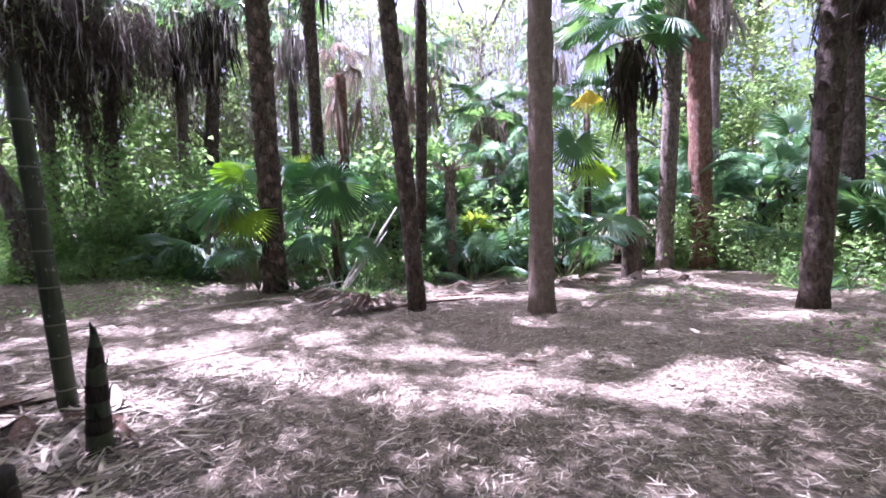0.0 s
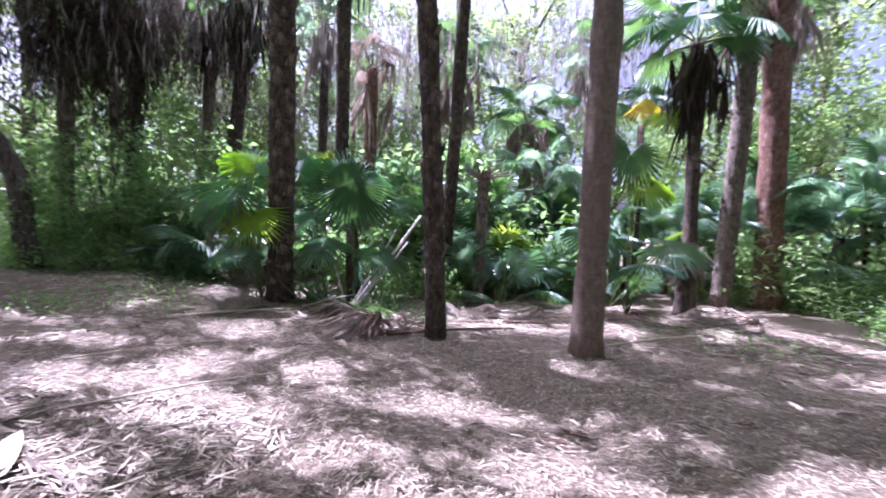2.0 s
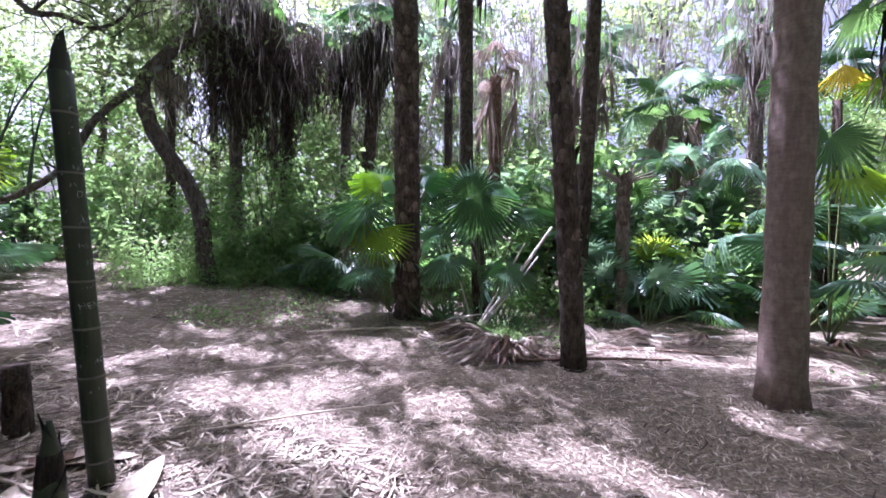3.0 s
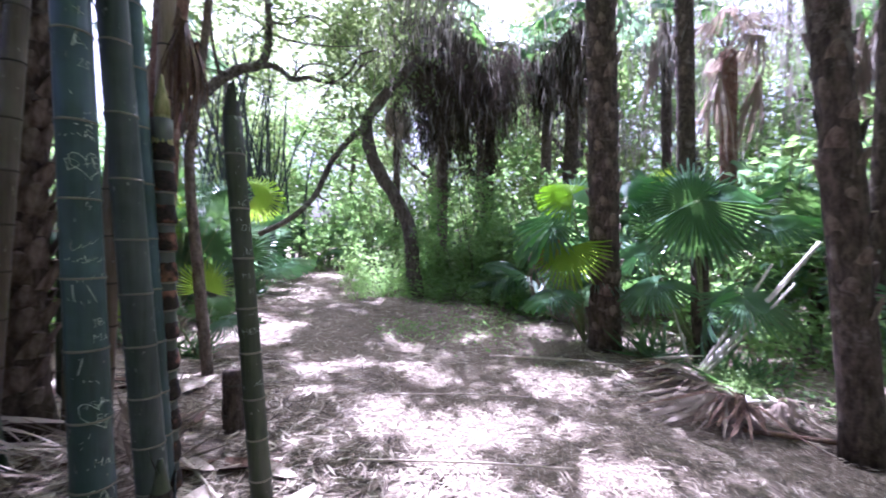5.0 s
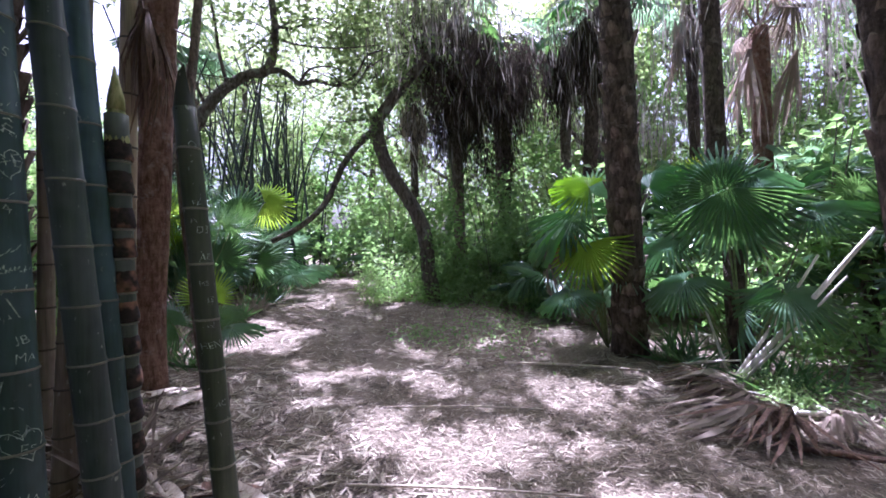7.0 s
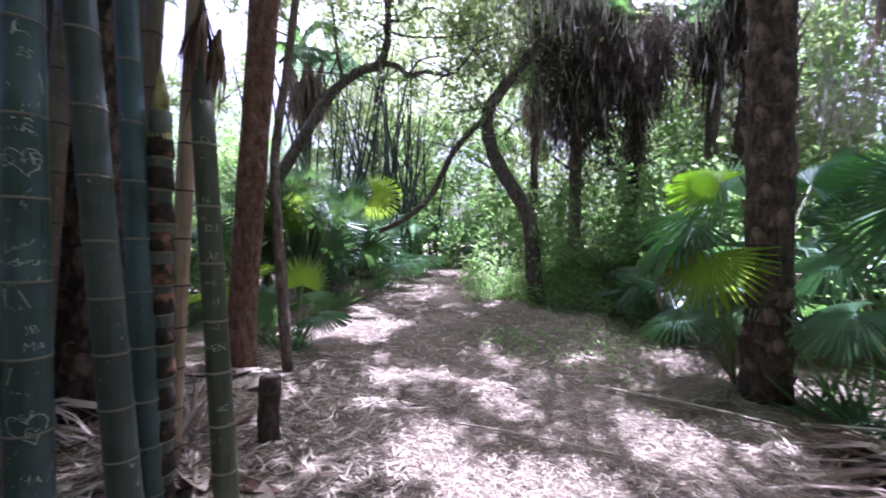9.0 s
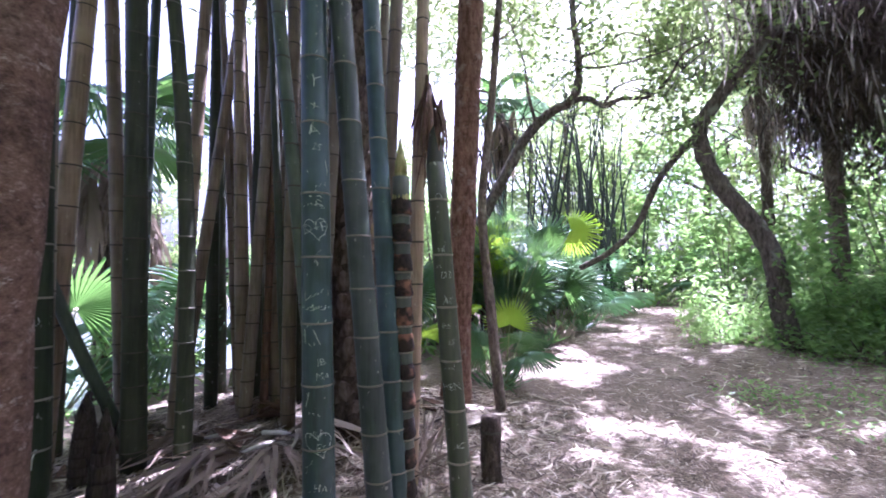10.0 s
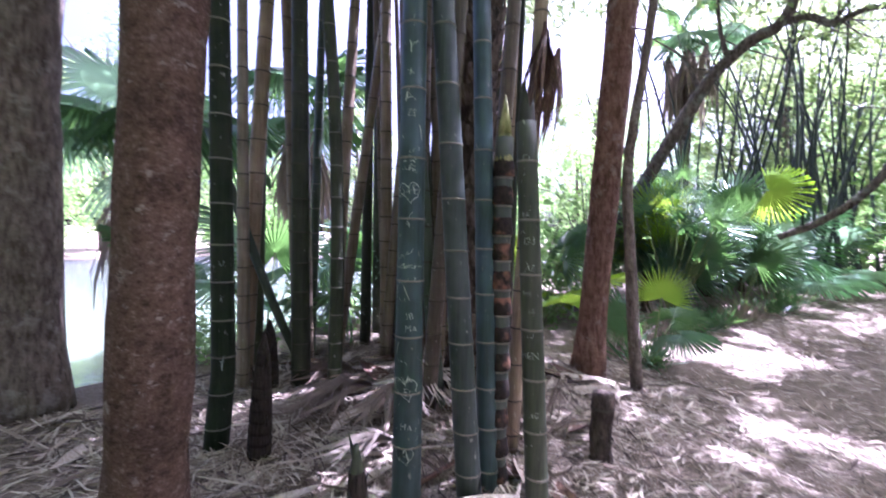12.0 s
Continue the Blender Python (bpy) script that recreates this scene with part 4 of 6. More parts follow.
# ---- letters scratched into the bamboo ----
def letters(text):
    cu = bpy.data.curves.new("letters", "FONT")
    cu.body, cu.size, cu.align_x, cu.resolution_u, cu.offset = text, 1.0, "CENTER", 2, -0.021
    ob = bpy.data.objects.new("letters", cu)
    scene.collection.objects.link(ob)
    dg = bpy.context.evaluated_depsgraph_get()
    me = bpy.data.meshes.new_from_object(ob.evaluated_get(dg))
    bpy.data.objects.remove(ob)
    return me


def wrapped(me, mid, thick, z0, turn, size):
    """Lays a flat mesh round the culm at the height z0, turned towards the angle."""
    q = z0 * 37.0
    slant, rise = 0.25 * math.sin(q), 0.16 * math.sin(q * 1.7)
    for vt in me.vertices:
        ux, uy = vt.co.x, vt.co.y
        ux, uy = ux + slant * uy + 0.05 * math.sin(9 * uy + q), uy * (1 + 0.12 * math.sin(3 * ux + q)) + rise * ux + 0.04 * math.sin(8 * ux + q)
        u, w = ux * size, uy * size
        z = z0 + w
        c, r = mid(z), thick(z) * 1.004 + 0.0012
        a = turn + u / r
        vt.co = (c[0] + math.cos(a) * r, c[1] + math.sin(a) * r, z)
    me.materials.clear()
    me.materials.append(M_CARVE)
    me.update()
    return me


def strokes(lines, wide):
    """A flat mesh of thin strokes along lines."""
    v, f = [], []
    for ln in lines:
        p = np.array(ln, float)
        t = np.gradient(p, axis=0)
        t /= np.linalg.norm(t, axis=1)[:, None] + 1e-9
        n = np.stack([-t[:, 1], t[:, 0]], -1) * wide
        b = len(v)
        for q, m in zip(p, n):
            v += [(*(q + m), 0), (*(q - m), 0)]
        f += [(b + 2 * i, b + 2 * i + 1, b + 2 * i + 3, b + 2 * i + 2) for i in range(len(p) - 1)]
    return mesh_of("strokes", v, f, [M_CARVE], smooth=False)


def heart():
    t = np.linspace(0, 2 * np.pi, 25)
    return np.stack([np.sin(t) ** 3, (13 * np.cos(t) - 5 * np.cos(2 * t) - 2 * np.cos(3 * t) - np.cos(4 * t)) / 15], -1)


def facing(x, y):
    return math.atan2(2.75 - y, 0.05 - x)


fb, fs, fk = facing(-2.32, 2.18), facing(-2.36, 2.9), facing(-2.12, 0.65)
for text, z, size, off in (("Y", 2.6, 0.1, 0.1), ("+", 2.47, 0.09, 0.18), ("A", 2.34, 0.1, 0.22), ("25", 2.26, 0.05, 0.26), ("D+E", 1.83, 0.07, 0.15), ("4", 1.66, 0.06, 0.2), ("JB", 1.17, 0.05, 0.45), ("MA", 1.1, 0.05, 0.5), ("SA", 0.83, 0.055, 0.3), ("ES", 0.76, 0.055, 0.35), ("HA", 0.58, 0.05, 0.25), ("A", 0.42, 0.1, 0.2)):
    part("carving", wrapped(letters(text), b1_mid, b1_r, z, fb + off, size), b1, label="pale scratched letters")
rs = random.Random(7)
# Worn lines of small writing that can no longer be read, and stray nicks.
for z, off, n in ((2.05, 0.25, 3), (2.0, 0.22, 4), (1.95, 0.26, 3), (1.4, 0.12, 5), (1.36, 0.14, 5), (1.3, 0.2, 4), (0.95, 0.4, 3)):
    marks = []
    for q in range(n):
        x0 = (q - n / 2) * 0.022
        marks.append([(x0 + rs.uniform(0, 0.012), rs.uniform(0, 0.022)) for _ in range(4)])
    part("carving", wrapped(strokes(marks, 0.0013), b1_mid, b1_r, z, fb + off, 1.0), b1, label="worn line of small scratched writing")
for q in range(26):
    z, off = rs.uniform(0.35, 2.9), rs.uniform(-0.8, 0.9)
    dx, dz = rs.uniform(-0.012, 0.012), rs.uniform(-0.02, 0.02)
    part("scratch", wrapped(strokes([[(0, 0), (dx * 0.6, dz * 0.4), (dx, dz)]], rs.uniform(0.0008, 0.002)), b1_mid, b1_r, z, fb + off, 1.0), b1)
for q in range(18):
    z, off = rs.uniform(0.4, 1.9), rs.uniform(-0.7, 0.8)
    dx, dz = rs.uniform(-0.01, 0.01), rs.uniform(-0.016, 0.016)
    part("scratch", wrapped(strokes([[(0, 0), (dx * 0.6, dz * 0.4), (dx, dz)]], rs.uniform(0.0008, 0.0018)), sb_mid, sb_r, z, fs + off, 1.0), sb)
for z, s in ((1.85, 0.06), (0.8, 0.066), (0.45, 0.05)):
    part("carving", wrapped(strokes([heart()], 0.03), b1_mid, b1_r, z, fb + 0.22, s), b1, label="pale scratched heart outline")
bars = [[(0.1 * rs.uniform(-1, 1) + 0.02 * k * rs.uniform(-1, 1), 0.06 * k), (0.1 * rs.uniform(-1, 1), 0.06 * k + 0.05), (0.12, 0.06 * k + 0.02)] for k in range(4)]
part("carving", wrapped(strokes(bars, 0.008), b1_mid, b1_r, 1.98, fb + 0.3, 0.4), b1, label="pale scratched squiggles")
for z in (1.52, 1.48, 1.44):
    part("carving", wrapped(strokes([[(-0.045 + 0.015 * k, 0), (-0.035 + 0.015 * k, 0.016 * (k % 2))] for k in range(6)], 0.0025), b1_mid, b1_r, z, fb + 0.2, 1.0), b1, label="row of small scratched marks")
for z, off in ((1.32, 0.0), (1.0, -0.2), (1.28, 0.5), (2.1, 0.6)):
    part("carving", wrapped(strokes([[(0, 0), (0.002, 0.04), (0.0, 0.075)]], 0.003), b1_mid, b1_r, z, fb + off, 1.0), b1, label="short scratched stroke")
for text, z, size, off in (("HEN", 1.0, 0.05, 0.15), ("AE", 1.42, 0.045, 0.3), ("D3", 1.55, 0.05, 0.35), ("AC", 0.72, 0.04, 0.3), ("MS", 1.3, 0.035, 0.1), ("O", 1.95, 0.05, 0.3), ("LS", 1.22, 0.035, 0.35), ("FA", 1.68, 0.035, 0.2)):
    part("carving", wrapped(letters(text), sb_mid, sb_r, z, fs + off, size), sb, label="pale scratched letters")
for text, z, size, off in (("Y", 0.62, 0.16, 0.2), ("U", 1.35, 0.06, 0.2), ("S", 1.1, 0.06, 0.1)):
    part("carving", wrapped(letters(text), k0_mid, k0_r, z, fk + off, size), k0, label="white scratched letter")


# ---- shoots and stumps ----
def shoot(x, y, lean, height, r, seed, label, mats=(M_SHEATH_DARK, M_SHEATH), n=9):
    """A young bamboo shoot: overlapping sheaths that narrow to a point, each with a free tip."""
    rng = random.Random(seed)
    ob = thing("bamboo_shoot", on_ground(x, y, -0.04), label, "bamboo shoot", "bamboo shoots")
    for i in range(n):
        z0, z1 = height * i / n * 0.93, height * (i + 1.35) / n * 0.93
        ra, rb = r * (1 - 0.62 * (i / n) ** 2.4), r * (1 - 0.62 * (min(n, i + 1) / n) ** 2.4) * 0.98
        if i == n - 1:
            z1, rb = height, 0.008
        pts = [(lean[0] * z, lean[1] * z, z) for z in np.linspace(z0, z1, 5)]
        rad = np.linspace(ra * 1.05, rb, 5) * (1 + 0.03 * np.sin(np.linspace(0, 3, 5)))
        pv, pf = tube(pts, rad, 12, 0.015, np.random.default_rng(seed + i))
        az = i * 2.4 + rng.random()
        c, s = math.cos(az), math.sin(az)
        tx, ty = lean[0] * z1, lean[1] * z1
        tip = [(tx + c * rb - s * 0.02, ty + s * rb + c * 0.02, z1 - 0.05), (tx + c * rb + s * 0.02, ty + s * rb - c * 0.02, z1 - 0.05), (tx + c * (rb + 0.03), ty + s * (rb + 0.03), z1 + 0.05), (tx + c * (rb + 0.012), ty + s * (rb + 0.012), z1 - 0.01)]
        pv, pf = joined([(pv, pf), (tip, [(0, 1, 2), (1, 3, 2), (3, 0, 2)])])
        part("sheath", mesh_of("sheath", pv, pf, [mats[i % len(mats)] if rng.random() > 0.15 else mats[0]]), ob)
    return ob


def banded_culm(x, y, lean, height, r, seed):
    """A young culm: grey-green between the nodes, a flared black velvety band with a brown blush at each, yellowish sheaths at its tip."""
    rng, nrng = random.Random(seed), np.random.default_rng(seed)
    ob = thing("young_bamboo_culm", on_ground(x, y, -0.05), "young bamboo culm ringed with flared black and brown bands", "bamboo")

    def mid(z):
        return (lean[0] * z + 0.006 * math.sin(z * 5), lean[1] * z, z)

    zs = np.linspace(0, height * 0.92, 26)
    v, f = tube([mid(z) for z in zs], r * (1.0 - 0.2 * zs / height), 14)
    part("stem", mesh_of("stem", v, f, [M_BAMBOO_GREY]), ob)
    z = 0.1
    while z < height * 0.88:
        tall = rng.uniform(0.085, 0.115)
        q = r * (1.0 - 0.2 * z / height)
        v, f = tube([mid(z + tall * t) for t in (0.0, 0.12, 0.5, 0.85, 1.0)], [q * 1.16, q * 1.25, q * 1.16, q * 1.08, q * 0.99], 14, 0.02, nrng, cap=False)
        part("sheath_band", mesh_of("sheath_band", v, f, [M_VELVET]), ob)
        part("node_ring", ring_mesh(M_NODE), ob, Matrix.Translation(mid(z - 0.008)) @ Matrix.Diagonal((q * 1.05, q * 1.05, 0.012, 1)))
        z += tall + rng.uniform(0.05, 0.075)
    for k in range(3):
        z0 = height * (0.84 + 0.045 * k)
        v, f = tube([mid(z0 + t) for t in (0.0, 0.07, 0.15, 0.23)], [r * (0.92 - 0.15 * k), r * (0.85 - 0.15 * k), r * (0.5 - 0.1 * k), 0.005], 12, 0.03, nrng)
        part("tip_sheath", mesh_of("tip_sheath", v, f, [M_SHEATH_YELLOW]), ob, label="yellow-green pointed sheath")
    return ob


banded_culm(-2.8, 2.485, (-0.004, -0.008), 2.38, 0.066, 401)
shoot(-1.68, 2.4, (0.05, -0.02), 0.76, 0.06, 402, "short dark bamboo shoot with overlapping sheaths", (M_SHEATH_DARK, M_BAMBOO_DARK), 8)
shoot(-2.2, 1.02, (-0.02, 0.013), 0.9, 0.075, 403, "black bamboo shoot with ragged sheaths", (M_SHEATH_DARK,), 11)
shoot(-3.0, 0.05, (0.0, 0.0), 0.7, 0.09, 404, "dark bamboo shoot at the clump's edge", (M_SHEATH_DARK,), 10)


def stump(x, y, h, r, seed, label, mat):
    ob = thing("stump", on_ground(x, y, -0.04), label, "stump")
    rng = np.random.default_rng(seed)
    zs = np.linspace(0, h, 6)
    v, f = tube([(0.01 * math.sin(z * 9), 0, z) for z in zs], r * (1 + 0.2 * np.exp(-zs / 0.06)), 12, 0.06, rng)
    part("wood", mesh_of("wood", v, f, [mat]), ob)
    for z in (h * 0.35, h * 0.8):
        part("node_ring", ring_mesh(M_NODE_DARK), ob, Matrix.Translation((0, 0, z)) @ Matrix.Diagonal((r * 1.03, r * 1.03, 0.02, 1)))
    return ob


stump(-3.52, 2.97, 0.5, 0.075, 1, "cut dark brown bamboo stump in litter", M_BARK_DARK)
stump(-1.55, 1.75, 0.3, 0.1, 2, "low rotten dark stump", M_SHEATH_DARK)


# ---- where the sun comes through the canopy ----
GAPS = ((-2.8, 6.5, 0.55, 0.4), (-9.2, 6.95, 0.8, 0.5), (-3.0, 4.06, 0.55, 0.4), (-2.75, 5.8, 0.6, 0.3), (0.0, 4.5, 0.65, 0.32), (2.0, 3.5, 0.9, 0.4), (0.9, 3.88, 0.6, 0.3), (4.6, 3.9, 0.9, 0.25), (-1.7, 3.85, 0.75, 0.4), (-0.14, 4.65, 0.45, 0.28), (1.77, 3.9, 0.85, 0.38), (4.05, 5.75, 0.6, 0.35), (0.13, 3.14, 0.5, 0.22), (3.3, 3.9, 0.6, 0.25), (-3.1, 4.05, 0.45, 0.3), (-2.5, 4.6, 0.45, 0.45), (-4.04, 5.0, 0.6, 0.28),
        (-2.93, 5.93, 0.6, 0.28), (-7.5, 4.05, 1.25, 0.6), (-1.4, 6.7, 0.6, 0.35), (0.9, 5.3, 0.5, 0.3), (-12.5, 7.8, 1.4, 0.4), (-7.7, 2.9, 1.3, 0.8), (2.8, 7.6, 0.9, 0.5),
        (0.9, 3.7, 0.8, 0.3), (-0.6, 3.5, 0.6, 0.25), (2.6, 4.3, 0.6, 0.25), (4.6, 4.4, 0.8, 0.3), (-4.8, 4.0, 0.4, 0.25), (-1.4, 0.2, 0.7, 0.14), (-2.4, -0.3, 0.5, 0.12), (-5.0, -1.2, 0.8, 0.3), (-3.6, -1.5, 0.9, 0.4), (-3.6, 0.9, 0.25, 0.2), (-2.9, 1.2, 0.35, 0.18), (-3.3, 0.6, 0.45, 0.2), (-2.6, 0.3, 0.5, 0.25), (-5.3, 5.6, 0.5, 0.22), (0.2, 6.9, 0.7, 0.22), (3.4, 8.6, 0.8, 0.35))


def sunlit(x, y):
    """Whether sun reaches this place of the ground through the canopy."""
    lit = np.zeros(len(x), bool)
    for cx, cy, rx, ry in GAPS:
        lit |= ((x - cx) / rx) ** 2 + ((y - cy) / ry) ** 2 < 1
    n = np.array([noise.noise((float(a) * 1.15, float(b) * 1.5, 4.2)) + 0.45 * noise.noise((float(a) * 3.1, float(b) * 3.6, 9.1)) for a, b in zip(x, y)])
    need = np.where((y > 2.9) & (y < 5.5), 0.2, 0.44)
    need = np.where((y > 2.7) & (y < 5.5) & (x > 2.2), 0.14, need)
    need = np.where((x < -1.2) & (y < 2.9), 0.36, need)
    need = np.where((x < -2.2) & (y > 2.9), 0.32, need)
    need = np.where((x < -9.5) | ((x < -5.5) & (y > 6.3)), 0.55, need)
    return lit | (n > need)


# ---- oak with crooked limbs ----
oak = thing("oak_tree", on_ground(-8.2, 7.75, -0.1), "crooked dark oak bending over the path", "oak tree")
O0 = np.array(oak.location)


def limb(name, pts, r0, r1, steps=5, sides=9, parent=oak, seed=0):
    ln = smooth_line(np.array(pts, float) - O0, steps)
    v, f = tube(ln, np.linspace(r0, r1, len(ln)), sides, 0.05, np.random.default_rng(seed))
    return part(name, mesh_of(name, v, f, [M_OAK]), parent)


limb("trunk", [(-8.2, 7.75, 0.2), (-8.26, 7.65, 1.0), (-8.3, 7.58, 1.84), (-8.44, 7.32, 2.52), (-8.66, 6.87, 3.37), (-8.73, 6.72, 4.2), (-8.63, 6.94, 4.65), (-8.46, 7.28, 5.15), (-8.2, 7.7, 5.7), (-7.9, 8.2, 6.5)], 0.18, 0.1, 5, 11)
limb("limb", [(-8.72, 6.75, 4.2), (-8.92, 6.5, 3.95), (-9.08, 6.07, 3.38), (-9.2, 5.67, 2.52), (-9.35, 5.15, 2.0), (-9.5, 4.6, 1.7)], 0.075, 0.055, seed=1)
bare = thing("leaning_tree", on_ground(-8.95, 1.6, -0.1), "dark leaning tree with crooked bare branches", "tree")


def bare_limb(name, pts, r0, r1, steps=5, sides=8, seed=0):
    ln = smooth_line(np.array(pts, float) - np.array(bare.location), steps)
    v, f = tube(ln, np.linspace(r0, r1, len(ln)), sides, 0.06, np.random.default_rng(seed))
    return part(name, mesh_of(name, v, f, [M_OAK]), bare)


bare_limb("trunk", [(-8.95, 1.6, 0.1), (-8.85, 2.1, 1.6), (-8.7, 2.7, 2.8), (-8.6, 3.1, 3.5), (-8.56, 3.49, 4.18), (-8.52, 3.97, 4.66), (-8.47, 4.37, 4.86), (-8.44, 4.53, 5.31), (-8.44, 4.52, 5.96), (-8.45, 4.46, 6.63), (-8.5, 4.5, 7.8)], 0.13, 0.05, seed=2)
bare_limb("limb", [(-8.5, 4.25, 4.82), (-8.42, 4.65, 4.87), (-8.36, 4.95, 4.68), (-8.28, 5.25, 4.76), (-8.15, 5.68, 4.71), (-8.04, 6.0, 5.0), (-8.0, 6.2, 5.35), (-7.9, 6.5, 5.5)], 0.062, 0.012, seed=3)
bare_limb("limb", [(-8.36, 4.95, 4.7), (-8.3, 5.15, 4.98), (-8.2, 5.5, 5.06), (-8.15, 5.75, 5.0)], 0.028, 0.01, seed=4)
bare_limb("limb", [(-8.44, 4.52, 5.7), (-8.4, 4.9, 5.75), (-8.3, 5.3, 6.0), (-8.3, 5.7, 5.9)], 0.03, 0.008, seed=5)
bare_limb("limb", [(-8.45, 4.5, 5.5), (-8.42, 5.0, 5.45), (-8.35, 5.8, 5.55), (-8.2, 6.6, 5.75)], 0.026, 0.008, seed=6)
bare_limb("limb", [(-8.54, 3.75, 4.4), (-8.5, 3.6, 5.0), (-8.5, 3.5, 5.8), (-8.6, 3.2, 6.8)], 0.04, 0.012, seed=7)
bare_limb("limb", [(-8.57, 3.4, 4.0), (-8.5, 3.1, 4.6), (-8.4, 2.6, 5.0)], 0.035, 0.01, seed=8)
limb("limb", [(-8.2, 7.7, 5.7), (-8.6, 9.0, 6.3), (-9.2, 10.5, 6.6)], 0.1, 0.05, seed=4)
tw = np.random.default_rng(17)
for c in ([(-8.44, 4.5, 5.6), (-8.1, 5.68, 4.75), (-8.4, 5.0, 4.75), (-8.5, 3.9, 4.6), (-8.45, 4.5, 6.6), (-8.45, 4.5, 7.2), (-8.0, 6.2, 5.1), (-9.0, 6.2, 3.5), (-8.7, 6.8, 4.4), (-8.2, 7.7, 5.8), (-8.5, 3.6, 4.3), (-8.44, 4.5, 6.2)] * 5):
    d = tw.standard_normal(3) * (1, 1, 0.6)
    p0 = np.array(c)
    p1 = p0 + d * 0.5 + tw.standard_normal(3) * 0.15
    p2 = p1 + d * 0.4 + tw.standard_normal(3) * 0.3
    host = bare if c[1] < 6.3 and c[2] > 4.2 else oak
    h0 = np.array(host.location)
    ln = smooth_line([p0 - h0, p1 - h0, p2 - h0], 4)
    part("twig", mesh_of("twig", *tube(ln, np.linspace(0.014, 0.003, len(ln)), 5), [M_OAK]), host)
orng = np.random.default_rng(18)
oc = np.concatenate([clustered(orng, 3200, 40, (2.6, 2.6, 1.5), 0.35) + (-8.6, 5.4, 7.2), clustered(orng, 800, 20, (2.5, 2.6, 1.2), 0.35) + (-8.4, 9.2, 6.6), clustered(orng, 1300, 26, (0.9, 1.8, 1.1), 0.25) + (-8.4, 5.0, 5.6), clustered(orng, 1500, 26, (0.9, 1.3, 1.1), 0.28) + (-8.6, 6.9, 5.9), clustered(orng, 900, 18, (0.8, 1.0, 0.8), 0.25) + (-9.0, 5.8, 4.2)])
oc = oc[~sunlit(oc[:, 0] - SUN.x / SUN.z * oc[:, 2], oc[:, 1] - SUN.y / SUN.z * oc[:, 2])]
lv, lf = leaves(oc - O0, 0.13, 0.06, orng)
part("crown", quads_mesh("crown", lv, lf, [M_LEAF_OAK]), oak, label="sunlit small oak leaves")


# ---- broadleaf shrubs ----
def shrub_model(seed, size, n, mat, length=0.11, width=0.055, label="dense green broadleaf shrub", clumps=26):
    rng = np.random.default_rng(seed)
    ob = thing("shrub", (0, 0, -60), label, "shrub", "shrubs along the clearing")
    pts = clustered(rng, n, clumps, (size[0], size[1], size[2] * 0.55), 0.2) + (0, 0, size[2] * 0.5)
    pts = pts[pts[:, 2] > 0.02]
    lv, lf = leaves(pts, length, width, rng, 0.6)
    part("foliage", quads_mesh("foliage", lv, lf, [mat]), ob)
    for k in range(5):
        a, q = k * 1.26, rng.uniform(0.3, 0.8)
        ln = smooth_line([(0, 0, -0.05), (math.cos(a) * q * 0.4, math.sin(a) * q * 0.4, size[2] * 0.45), (math.cos(a) * q, math.sin(a) * q, size[2] * rng.uniform(0.7, 1.0))], 4)
        part("stem", mesh_of("stem", *tube(ln, np.linspace(0.018, 0.006, len(ln)), 5), [M_OAK]), ob)
    return ob


def plant_at(model, x, y, s, turn, dz=0.0, label=""):
    ob = copy_thing(model, pose(x, y, float(ground_z(x, y)) + dz, 0, 0, turn) @ Matrix.Diagonal((s, s, s * (0.9 + 0.02 * (turn % 11)), 1)))
    return tagged(ob, label)


